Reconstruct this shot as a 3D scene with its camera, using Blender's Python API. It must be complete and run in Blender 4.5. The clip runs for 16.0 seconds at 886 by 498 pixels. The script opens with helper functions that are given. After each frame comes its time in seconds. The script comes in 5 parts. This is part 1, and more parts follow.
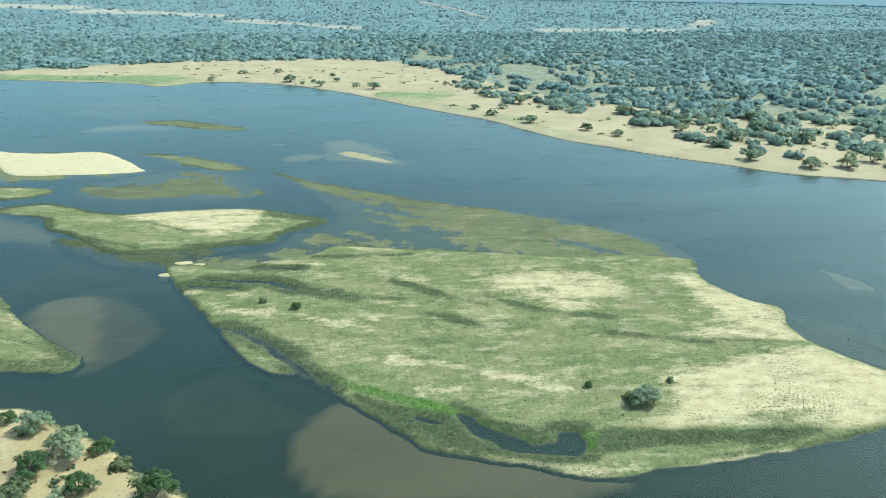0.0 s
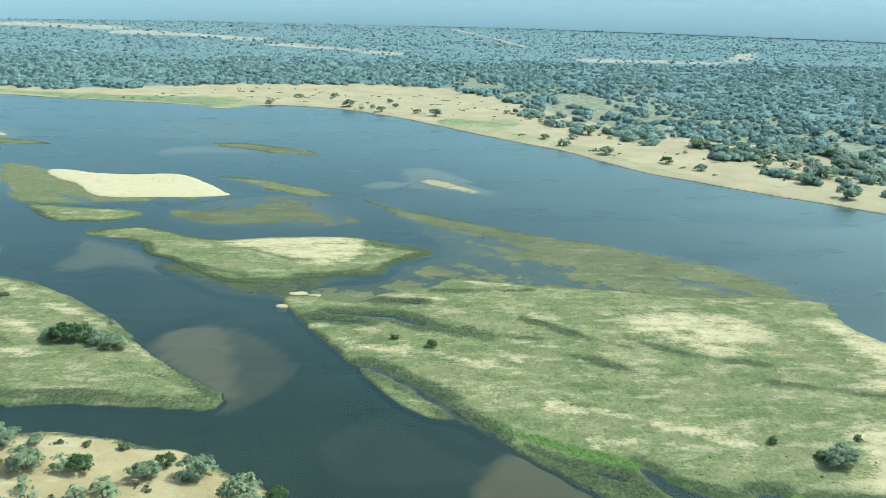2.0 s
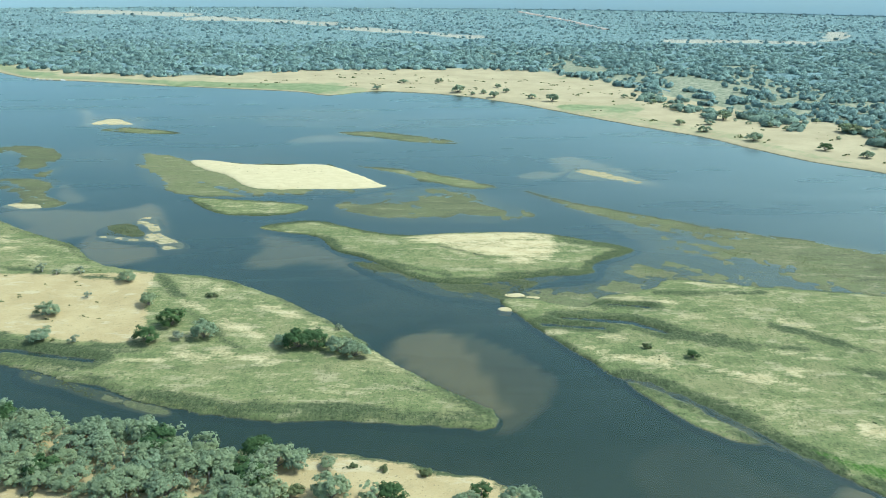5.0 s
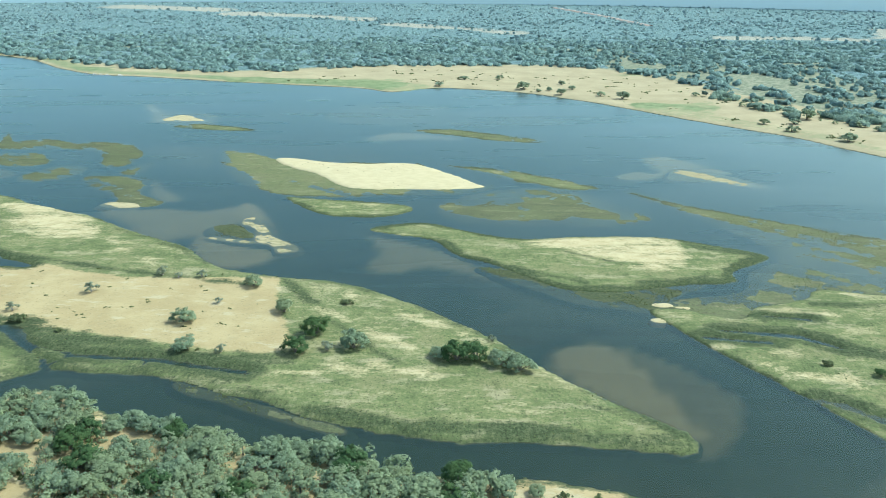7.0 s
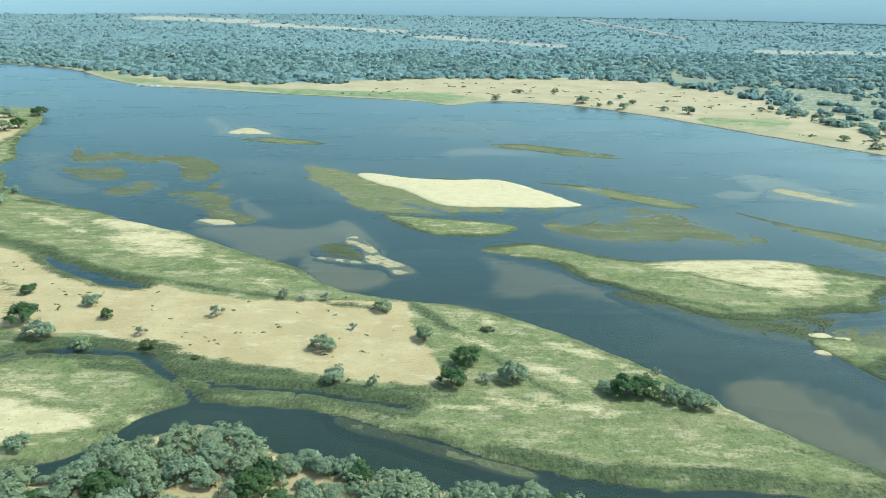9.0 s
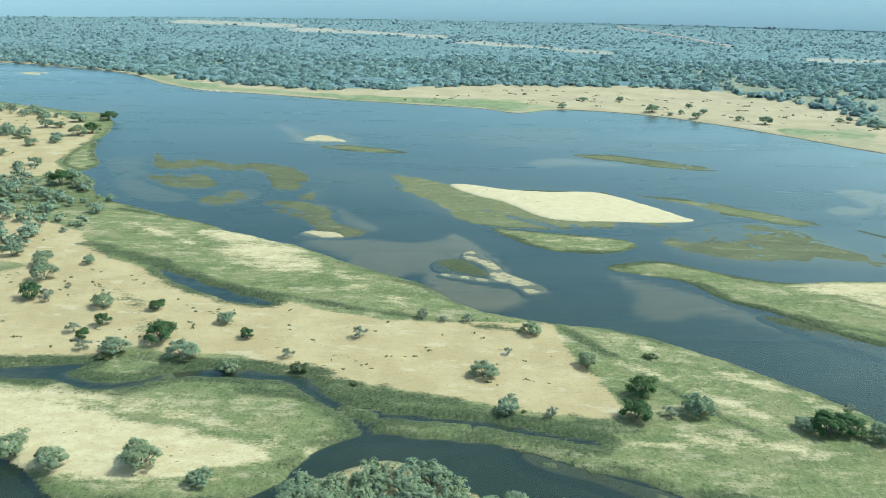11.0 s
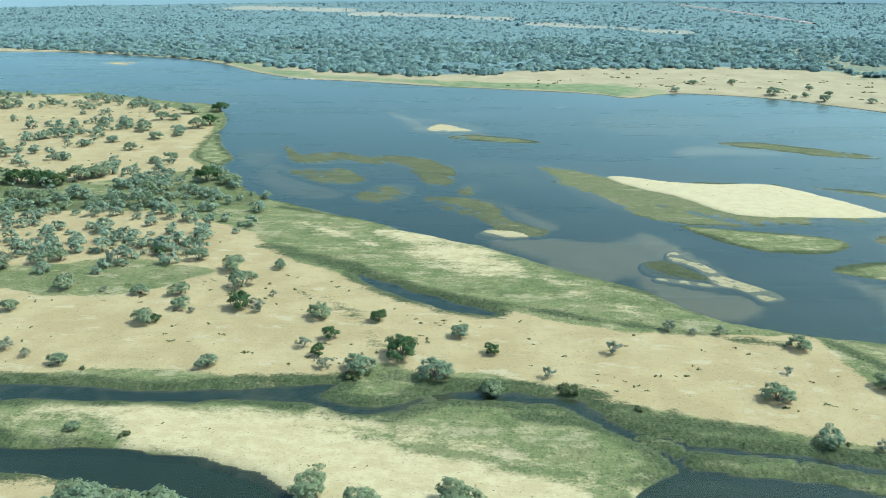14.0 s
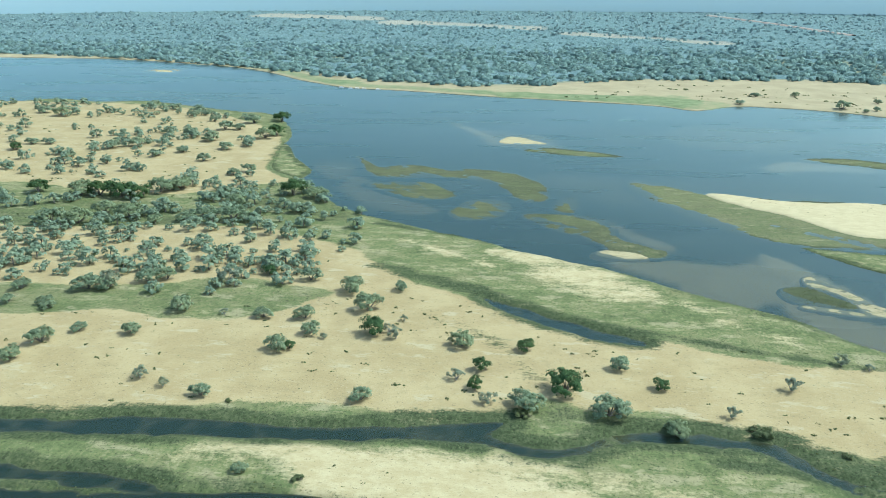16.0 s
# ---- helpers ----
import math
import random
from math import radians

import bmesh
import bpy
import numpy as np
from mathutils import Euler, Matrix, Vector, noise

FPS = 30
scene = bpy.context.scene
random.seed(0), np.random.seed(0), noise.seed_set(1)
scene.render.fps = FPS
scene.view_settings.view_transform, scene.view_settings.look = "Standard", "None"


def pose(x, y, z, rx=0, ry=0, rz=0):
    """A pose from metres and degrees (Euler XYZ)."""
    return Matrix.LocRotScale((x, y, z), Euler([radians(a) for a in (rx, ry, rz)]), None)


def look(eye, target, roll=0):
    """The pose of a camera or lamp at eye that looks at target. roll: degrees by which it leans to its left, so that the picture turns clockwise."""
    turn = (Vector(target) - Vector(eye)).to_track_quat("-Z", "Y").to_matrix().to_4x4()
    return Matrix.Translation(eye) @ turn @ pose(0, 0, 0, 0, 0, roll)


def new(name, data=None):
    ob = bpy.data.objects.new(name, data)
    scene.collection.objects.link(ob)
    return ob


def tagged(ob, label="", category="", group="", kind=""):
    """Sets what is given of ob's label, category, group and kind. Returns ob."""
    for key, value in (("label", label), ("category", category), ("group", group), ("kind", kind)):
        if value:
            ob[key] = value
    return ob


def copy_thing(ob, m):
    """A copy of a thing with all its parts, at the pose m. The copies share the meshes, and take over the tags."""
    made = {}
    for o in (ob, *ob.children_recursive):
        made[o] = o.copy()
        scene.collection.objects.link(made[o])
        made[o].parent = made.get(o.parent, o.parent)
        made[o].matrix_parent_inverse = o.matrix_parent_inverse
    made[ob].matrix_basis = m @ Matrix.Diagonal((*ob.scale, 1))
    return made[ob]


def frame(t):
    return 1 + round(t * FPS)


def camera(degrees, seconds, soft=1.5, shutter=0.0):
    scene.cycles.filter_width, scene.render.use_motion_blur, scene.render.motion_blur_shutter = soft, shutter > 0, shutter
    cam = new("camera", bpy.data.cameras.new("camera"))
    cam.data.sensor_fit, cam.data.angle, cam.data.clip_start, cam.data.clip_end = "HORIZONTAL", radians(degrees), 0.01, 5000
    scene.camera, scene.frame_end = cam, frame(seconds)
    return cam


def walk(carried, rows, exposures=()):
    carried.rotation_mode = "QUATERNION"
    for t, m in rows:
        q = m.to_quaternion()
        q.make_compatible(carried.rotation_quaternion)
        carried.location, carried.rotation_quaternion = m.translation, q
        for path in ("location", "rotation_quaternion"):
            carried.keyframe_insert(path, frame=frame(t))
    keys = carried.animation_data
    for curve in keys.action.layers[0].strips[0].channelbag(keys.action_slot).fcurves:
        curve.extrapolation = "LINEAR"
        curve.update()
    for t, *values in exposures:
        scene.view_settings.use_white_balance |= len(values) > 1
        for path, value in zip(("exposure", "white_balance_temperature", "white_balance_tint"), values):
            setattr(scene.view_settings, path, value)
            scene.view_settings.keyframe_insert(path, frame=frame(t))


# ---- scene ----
cam = camera(58.9, 16.0, soft=0.8)
PATH = [
    (0, (0.0, -0.0, 185.0), (41.20, 374.11, 49.55), 0.25),
    (0.5, (-17.3, 7.0, 184.5), (22.98, 382.53, 52.63), 0.68),
    (1, (-34.7, 14.1, 184.0), (4.11, 390.87, 55.45), 1.04),
    (1.5, (-52.0, 21.1, 183.5), (-14.78, 399.05, 57.95), 1.34),
    (2, (-69.4, 28.0, 182.9), (-34.24, 406.98, 59.74), 1.47),
    (2.5, (-86.7, 35.0, 182.4), (-54.20, 414.50, 60.39), 1.48),
    (3, (-104.2, 41.8, 181.9), (-74.92, 421.50, 59.51), 1.27),
    (3.5, (-121.6, 48.6, 181.3), (-96.37, 428.01, 57.27), 1.04),
    (4, (-139.1, 55.3, 180.8), (-118.45, 434.17, 54.21), 0.76),
    (4.5, (-156.6, 61.9, 180.2), (-140.46, 440.05, 50.73), 0.57),
    (7, (-245.4, 92.3, 177.0), (-242.16, 469.45, 43.89), 0.54),
    (7.5, (-263.3, 98.0, 176.7), (-260.72, 475.74, 45.14), 0.60),
    (8, (-281.3, 103.7, 176.4), (-279.57, 481.81, 45.96), 0.69),
    (8.5, (-299.2, 109.3, 176.1), (-299.18, 487.74, 46.49), 0.68),
    (9, (-317.1, 114.9, 175.8), (-319.52, 493.93, 47.99), 0.72),
    (11.5, (-407.6, 141.3, 175.5), (-421.96, 520.75, 49.85), 0.91),
    (12, (-425.7, 146.3, 175.5), (-443.56, 524.39, 46.10), 0.66),
    (12.5, (-443.8, 151.4, 175.6), (-465.48, 528.03, 42.68), 0.36),
    (13, (-461.9, 156.4, 175.6), (-487.02, 532.03, 40.48), 0.12),
    (13.5, (-480.0, 161.3, 175.6), (-507.74, 536.70, 40.15), -0.07),
    (14, (-498.1, 166.3, 175.6), (-528.06, 541.99, 41.59), -0.18),
    (14.5, (-516.2, 171.2, 175.6), (-548.00, 547.46, 43.57), -0.21),
    (15, (-534.3, 176.1, 175.6), (-567.22, 552.82, 45.16), -0.01),
    (15.5, (-552.3, 181.0, 175.6), (-586.57, 557.81, 45.74), 0.02),
    (16, (-570.4, 185.9, 175.5), (-605.49, 562.48, 45.31), 0.18),
]
walk(cam, [(t, look(eye, target, roll)) for t, eye, target, roll in PATH], [(0, 0.62, 5130, -6), (8, 0.63, 5130, -6), (12, 0.52, 5080, -5), (16, 0.5, 5050, -5)])

# ---------------------------------------------------------------- light
SUN_AZ, SUN_EL = radians(78), radians(52)
world = bpy.data.worlds.new("sky")
scene.world = world
world.use_nodes = True
wn = world.node_tree
sky = wn.nodes.new("ShaderNodeTexSky")
sky.sky_type = "NISHITA"
sky.sun_disc = False
sky.sun_elevation, sky.sun_rotation = SUN_EL, SUN_AZ
sky.air_density, sky.dust_density, sky.ozone_density = 1.4, 3.6, 1.5
wn.links.new(sky.outputs[0], wn.nodes["Background"].inputs[0])
wn.nodes["Background"].inputs[1].default_value = 0.15

sun_data = bpy.data.lights.new("sun", "SUN")
sun_data.energy, sun_data.angle, sun_data.color = 2.85, radians(0.53), (1.0, 0.95, 0.86)
sun = new("sun", sun_data)
sun_way = Vector((math.sin(SUN_AZ) * math.cos(SUN_EL), math.cos(SUN_AZ) * math.cos(SUN_EL), math.sin(SUN_EL)))
sun.matrix_world = look(sun_way * 400, (0, 0, 0))


# ---------------------------------------------------------------- materials
class Mat:
    """A node material with a short way to add nodes."""

    def __init__(self, name, rough=0.9, spec=0.2):
        self.m = bpy.data.materials.new(name)
        self.m.use_nodes = True
        self.t = self.m.node_tree
        self.b = self.t.nodes["Principled BSDF"]
        self.b.inputs["Roughness"].default_value = rough
        self.b.inputs["Specular IOR Level"].default_value = spec

    def node(self, kind, **sets):
        n = self.t.nodes.new(kind)
        for k, v in sets.items():
            n.inputs[k].default_value = v
        return n

    def link(self, a, b):
        self.t.links.new(a, b)

    def where(self):
        return self.node("ShaderNodeNewGeometry").outputs["Position"]

    def stretched(self, sx, sy, sz=1.0, turn=0.0):
        n = self.node("ShaderNodeMapping")
        n.inputs["Scale"].default_value = (sx, sy, sz)
        n.inputs["Rotation"].default_value = (0, 0, turn)
        self.link(self.where(), n.inputs["Vector"])
        return n.outputs[0]

    def noise(self, scale, detail=4.0, rough=0.6, vector=None):
        n = self.node("ShaderNodeTexNoise", Scale=scale, Detail=detail, Roughness=rough)
        self.link(vector or self.where(), n.inputs["Vector"])
        return n.outputs["Fac"]

    def span(self, value, a, b, lo=0.0, hi=1.0):
        n = self.node("ShaderNodeMapRange")
        for k, v in zip(("From Min", "From Max", "To Min", "To Max"), (a, b, lo, hi)):
            n.inputs[k].default_value = v
        self.link(value, n.inputs["Value"])
        return n.outputs[0]

    def maths(self, op, a, b):
        n = self.node("ShaderNodeMath")
        n.operation = op
        for i, v in enumerate((a, b)):
            if isinstance(v, (int, float)):
                n.inputs[i].default_value = v
            else:
                self.link(v, n.inputs[i])
        return n.outputs[0]

    def mix(self, fac, a, b, way="MIX"):
        n = self.t.nodes.new("ShaderNodeMix")
        n.data_type, n.blend_type = "RGBA", way
        for key, v in ((0, fac), (6, a), (7, b)):
            if isinstance(v, (int, float)):
                n.inputs[key].default_value = v
            elif isinstance(v, tuple):
                n.inputs[key].default_value = (*v, 1.0)
            else:
                self.link(v, n.inputs[key])
        return n.outputs[2]

    def colour(self, c):
        if isinstance(c, tuple):
            self.b.inputs["Base Color"].default_value = (*c, 1.0)
        else:
            self.link(c, self.b.inputs["Base Color"])
        return self

    def bump(self, height, strength=0.3, distance=0.2):
        n = self.node("ShaderNodeBump", Strength=strength, Distance=distance)
        self.link(height, n.inputs["Height"])
        self.link(n.outputs[0], self.b.inputs["Normal"])
        return self


LUSH = (0.062, 0.115, 0.016)


def land_material(name):
    """Soil cover: grass, sand, sedge and lush growth by the mesh's own cover map, broken up at several scales."""
    k = Mat(name, 0.95, 0.1)
    a = k.node("ShaderNodeAttribute")
    a.attribute_name = "cover"
    sep = k.node("ShaderNodeSeparateColor")
    k.link(a.outputs["Color"], sep.inputs[0])
    sand, sedge, dry = sep.outputs[0], sep.outputs[1], sep.outputs[2]
    a2 = k.node("ShaderNodeAttribute")
    a2.attribute_name = "lush"
    fine = k.noise(0.55, 5, 0.75)
    tuft = k.noise(1.5, 3, 0.6)
    mid = k.noise(0.2, 7, 0.78, k.stretched(0.6, 1.0, 1.0, 0.3))
    broad = k.noise(0.035, 5, 0.62)
    mottle = k.noise(0.6, 5, 0.8, k.stretched(1.0, 0.5, 1.0, 0.12))
    clump = k.noise(0.16, 6, 0.8, k.stretched(1.0, 0.5, 1.0, 0.2))
    streak = k.noise(0.07, 7, 0.72, k.stretched(0.3, 1.0, 1.0, 0.32))
    straw = k.noise(0.11, 7, 0.66, k.stretched(0.45, 1.0, 1.0, 0.28))
    speck = k.noise(1.1, 3, 0.55, k.stretched(0.8, 1.0, 1.0, 0.2))

    def edge(mask, sharp=0.1, large=1.6, small=1.0):
        v = k.maths("ADD", mask, k.maths("MULTIPLY", k.maths("SUBTRACT", streak, 0.5), large))
        v = k.maths("ADD", v, k.maths("MULTIPLY", k.maths("SUBTRACT", mid, 0.5), small))
        v = k.maths("ADD", v, k.maths("MULTIPLY", k.maths("SUBTRACT", fine, 0.5), small))
        v = k.maths("ADD", v, k.maths("MULTIPLY", k.maths("SUBTRACT", mottle, 0.5), 0.45 * small))
        return k.span(v, 0.5 - sharp, 0.5 + sharp)

    blend = k.maths("ADD", k.maths("MULTIPLY", streak, 0.4), k.maths("ADD", k.maths("MULTIPLY", mid, 0.35), k.maths("MULTIPLY", fine, 0.25)))
    green = k.mix(k.span(blend, 0.36, 0.44), (0.073, 0.091, 0.032), (0.114, 0.133, 0.048))
    green = k.mix(k.span(blend, 0.44, 0.51), green, (0.170, 0.176, 0.067))
    green = k.mix(k.span(blend, 0.51, 0.575), green, (0.252, 0.231, 0.104))
    green = k.mix(k.span(broad, 0.52, 0.60, 0.0, 0.6), green, (0.203, 0.186, 0.081))
    green = k.mix(k.span(broad, 0.47, 0.39, 0.0, 0.4), green, (0.098, 0.116, 0.041))
    green = k.mix(k.span(straw, 0.545, 0.63, 0.0, 0.8), green, (0.306, 0.265, 0.137))
    green = k.mix(k.span(clump, 0.54, 0.62, 0.0, 0.4), green, (0.060, 0.077, 0.028))
    green = k.mix(k.span(mottle, 0.56, 0.63, 0.0, 0.5), green, (0.055, 0.071, 0.026))
    green = k.mix(k.span(mottle, 0.44, 0.38, 0.0, 0.45), green, (0.256, 0.231, 0.113))
    green = k.mix(k.span(speck, 0.60, 0.66, 0.0, 0.7), green, (0.041, 0.052, 0.020))
    beige = k.mix(k.span(broad, 0.42, 0.6), (0.335, 0.254, 0.115), (0.395, 0.307, 0.146))
    beige = k.mix(k.span(mid, 0.52, 0.64, 0.0, 0.45), beige, (0.263, 0.212, 0.101))
    beige = k.mix(k.span(straw, 0.57, 0.64, 0.0, 0.7), beige, (0.430, 0.361, 0.207))
    beige = k.mix(k.span(fine, 0.57, 0.66, 0.0, 0.4), beige, (0.223, 0.178, 0.086))
    beige = k.mix(k.span(fine, 0.43, 0.36, 0.0, 0.4), beige, (0.414, 0.340, 0.181))
    beige = k.mix(k.span(speck, 0.63, 0.68, 0.0, 0.65), beige, (0.141, 0.118, 0.058))
    beige = k.mix(k.span(tuft, 0.60, 0.68, 0.0, 0.6), beige, (0.439, 0.365, 0.207))
    pale = k.mix(k.span(mid, 0.42, 0.6), (0.405, 0.323, 0.157), (0.476, 0.391, 0.207))
    pale = k.mix(k.span(fine, 0.57, 0.66, 0.0, 0.35), pale, (0.248, 0.206, 0.110))
    pale = k.mix(k.span(speck, 0.64, 0.69, 0.0, 0.6), pale, (0.124, 0.113, 0.062))
    pale = k.mix(k.span(sand, 1.3, 1.5), pale, k.mix(k.span(mid, 0.42, 0.6), (0.445, 0.362, 0.192), (0.50, 0.412, 0.225)))
    dark = k.mix(k.span(fine, 0.42, 0.58), (0.041, 0.054, 0.021), (0.079, 0.091, 0.037))
    dark = k.mix(k.span(mid, 0.52, 0.62, 0.0, 0.6), dark, (0.116, 0.123, 0.053))
    dark = k.mix(k.span(mottle, 0.54, 0.60, 0.0, 0.6), dark, (0.028, 0.038, 0.016))
    dark = k.mix(k.span(mottle, 0.45, 0.40, 0.0, 0.4), dark, (0.141, 0.144, 0.066))
    dark = k.mix(k.span(speck, 0.59, 0.65, 0.0, 0.7), dark, (0.022, 0.029, 0.013))
    fresh = k.mix(k.span(mottle, 0.46, 0.54), (0.108, 0.143, 0.040), LUSH)
    fresh = k.mix(k.span(fine, 0.54, 0.6, 0.0, 0.7), fresh, (0.029, 0.050, 0.012))
    c = k.mix(edge(dry, 0.1, 0.7, 0.7), green, beige)
    c = k.mix(edge(sand, 0.22), c, pale)
    c = k.mix(edge(sedge, 0.18), c, dark)
    c = k.mix(edge(a2.outputs["Fac"], 0.15, 0.8, 0.6), c, fresh)
    # wet earth right at the waterline
    z = k.node("ShaderNodeSeparateXYZ")
    k.link(k.where(), z.inputs[0])
    c = k.mix(k.span(z.outputs[2], -0.1, 0.14, 0.75, 0.0), c, k.mix(sand, (0.10, 0.095, 0.055), (0.27, 0.225, 0.14)))
    # darker with depth: light lost in the water, put into the colour
    c = k.mix(k.span(z.outputs[2], -0.5, -0.04, 1.0, 0.0), c, k.mix(k.span(sand, 0.55, 0.9), (0.024, 0.039, 0.024), (0.21, 0.17, 0.105)))
    k.colour(c)
    k.bump(k.maths("ADD", tuft, fine), 0.35, 0.4)
    return k.m


M_LAND = land_material("grassland")

k = Mat("river_bed", 0.9, 0.1)
a = k.node("ShaderNodeAttribute")
a.attribute_name = "cover"
sep = k.node("ShaderNodeSeparateColor")
k.link(a.outputs["Color"], sep.inputs[0])
cl = k.noise(0.02, 5, 0.6)
# deep bed coloured dark to stand for light lost in deep water
bed = k.mix(k.span(cl, 0.3, 0.7), (0.017, 0.032, 0.020), (0.030, 0.046, 0.028))
shoal = k.mix(k.span(cl, 0.3, 0.7), (0.25, 0.195, 0.112), (0.33, 0.262, 0.16))
soil = k.mix(k.span(k.noise(0.02, 6, 0.65), 0.35, 0.65), (0.31, 0.25, 0.132), (0.395, 0.32, 0.176))
soil = k.mix(k.span(k.noise(0.25, 4, 0.7), 0.55, 0.75, 0.0, 0.5), soil, (0.24, 0.21, 0.11))
grassy = k.mix(k.span(k.noise(0.06, 5, 0.6), 0.4, 0.65), (0.15, 0.18, 0.075), (0.235, 0.25, 0.115))
base = k.mix(k.span(sep.outputs[0], 0.05, 0.95), bed, shoal)
base = k.mix(k.span(sep.outputs[1], 0.35, 0.65), base, soil)
base = k.mix(k.span(k.maths("ADD", sep.outputs[2], k.maths("MULTIPLY", k.maths("SUBTRACT", k.noise(0.12), 0.5), 0.6)), 0.35, 0.65), base, grassy)
floor = k.node("ShaderNodeAttribute")
floor.attribute_name = "lush"
base = k.mix(k.span(k.maths("ADD", floor.outputs["Fac"], k.maths("MULTIPLY", k.maths("SUBTRACT", k.noise(0.03, 5), 0.5), 0.9)), 0.3, 0.6), base, k.mix(k.span(k.noise(0.15, 5), 0.4, 0.6), (0.13, 0.15, 0.085), (0.28, 0.26, 0.16)))
k.colour(base)
k.bump(k.maths("MULTIPLY", k.noise(0.5, 4), sep.outputs[1]), 0.4, 0.5)
M_BED = k.m

k = Mat("river_water", 0.6, 0.0)
drift = k.noise(0.006, 5, 0.6, k.stretched(0.5, 1.6, 1.0, -0.3))
silt = k.noise(0.012, 3, 0.5, k.stretched(0.5, 1.5, 1.0, -0.35))
k.colour(k.mix(k.maths("ADD", k.maths("MULTIPLY", k.span(drift, 0.4, 0.6), 0.6), k.span(silt, 0.54, 0.68, 0.0, 1.1)), (0.024, 0.036, 0.020), (0.038, 0.050, 0.030)))
clear = k.node("ShaderNodeBsdfTransparent", Color=(0.86, 0.86, 0.70, 1))
both = k.node("ShaderNodeMixShader", Fac=0.34)
k.link(clear.outputs[0], both.inputs[1])
k.link(k.b.outputs[0], both.inputs[2])
gloss = k.node("ShaderNodeBsdfGlossy", Color=(0.85, 0.97, 0.90, 1))
k.link(k.span(k.noise(0.010, 3, 0.55, k.stretched(0.35, 1.8, 1.0, -0.25)), 0.4, 0.62, 0.26, 0.36), gloss.inputs["Roughness"])
rim = k.node("ShaderNodeFresnel", IOR=1.35)
surf = k.node("ShaderNodeMixShader")
k.link(rim.outputs[0], surf.inputs[0])
k.link(both.outputs[0], surf.inputs[1])
k.link(gloss.outputs[0], surf.inputs[2])
k.link(surf.outputs[0], k.t.nodes["Material Output"].inputs["Surface"])
M_WATER = k.m


def leaf_material(name, low, high, rough=0.6, clumped=False, close=0.95):
    k = Mat(name, rough, 0.06)
    g = k.node("ShaderNodeNewGeometry")
    o = k.node("ShaderNodeObjectInfo")
    c = k.mix(g.outputs["Random Per Island"], low, high)
    c = k.mix(k.maths("MULTIPLY", o.outputs["Random"], 0.55), c, tuple(0.5 * (p + q) * s for p, q, s in zip(low, high, (1.25, 1.12, 0.9))))
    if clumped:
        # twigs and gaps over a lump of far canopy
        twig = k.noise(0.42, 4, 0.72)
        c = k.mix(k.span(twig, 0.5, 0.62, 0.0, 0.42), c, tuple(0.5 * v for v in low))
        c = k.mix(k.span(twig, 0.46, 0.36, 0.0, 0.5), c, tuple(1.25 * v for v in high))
        k.bump(twig, 0.9, 2.2)
    k.colour(c)
    tr = k.node("ShaderNodeBsdfTranslucent")
    k.link(c, tr.inputs["Color"])
    ms = k.node("ShaderNodeMixShader", Fac=0.38)
    k.link(k.b.outputs[0], ms.inputs[1])
    k.link(tr.outputs[0], ms.inputs[2])
    # a spray of leaves lets part of the light through its gaps
    gaps = k.node("ShaderNodeBsdfTransparent")
    lace = k.node("ShaderNodeMixShader", Fac=close)
    k.link(gaps.outputs[0], lace.inputs[1])
    k.link(ms.outputs[0], lace.inputs[2])
    k.link(lace.outputs[0], k.t.nodes["Material Output"].inputs["Surface"])
    return k.m


M_LEAF = [
    leaf_material("grey_green_leaves", (0.174, 0.222, 0.120), (0.290, 0.342, 0.20)),
    leaf_material("dark_leaves", (0.054, 0.098, 0.036), (0.105, 0.160, 0.060)),
    leaf_material("silver_leaves", (0.18, 0.21, 0.135), (0.265, 0.295, 0.20)),
    leaf_material("shrub_leaves", (0.10, 0.125, 0.054), (0.175, 0.195, 0.085)),
    leaf_material("umbrella_leaves", (0.208, 0.262, 0.160), (0.318, 0.372, 0.236)),
]
# leaves of the far woods, with the air's haze painted into their colour
M_FAR_LEAF = leaf_material("haze_tinted_leaves", (0.202, 0.289, 0.249), (0.280, 0.379, 0.325), 0.7, True, 1.0)
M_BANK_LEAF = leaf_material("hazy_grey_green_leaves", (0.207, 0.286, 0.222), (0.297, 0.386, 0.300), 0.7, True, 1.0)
M_MID_LEAF = leaf_material("greyer_haze_tinted_leaves", (0.231, 0.323, 0.305), (0.278, 0.379, 0.356), 0.7, True, 1.0)
M_HAZE_LEAF = leaf_material("pale_haze_tinted_leaves", (0.244, 0.334, 0.334), (0.273, 0.367, 0.365), 0.7, True, 1.0)
M_REED = leaf_material("reed_blades", (0.070, 0.088, 0.032), (0.16, 0.172, 0.066))

# canopy sheet of the plain, its base colour turned grey-blue to imitate haze
k = Mat("haze_tinted_canopy", 0.9, 0.0)
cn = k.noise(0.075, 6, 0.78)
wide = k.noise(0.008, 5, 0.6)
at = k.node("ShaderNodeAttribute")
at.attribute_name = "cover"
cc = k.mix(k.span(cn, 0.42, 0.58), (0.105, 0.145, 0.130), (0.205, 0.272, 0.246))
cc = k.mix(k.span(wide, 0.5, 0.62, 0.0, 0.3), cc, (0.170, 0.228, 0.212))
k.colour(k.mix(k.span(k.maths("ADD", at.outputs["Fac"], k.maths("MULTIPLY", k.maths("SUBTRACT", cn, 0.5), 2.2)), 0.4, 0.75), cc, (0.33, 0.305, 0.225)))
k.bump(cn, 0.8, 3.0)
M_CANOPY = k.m

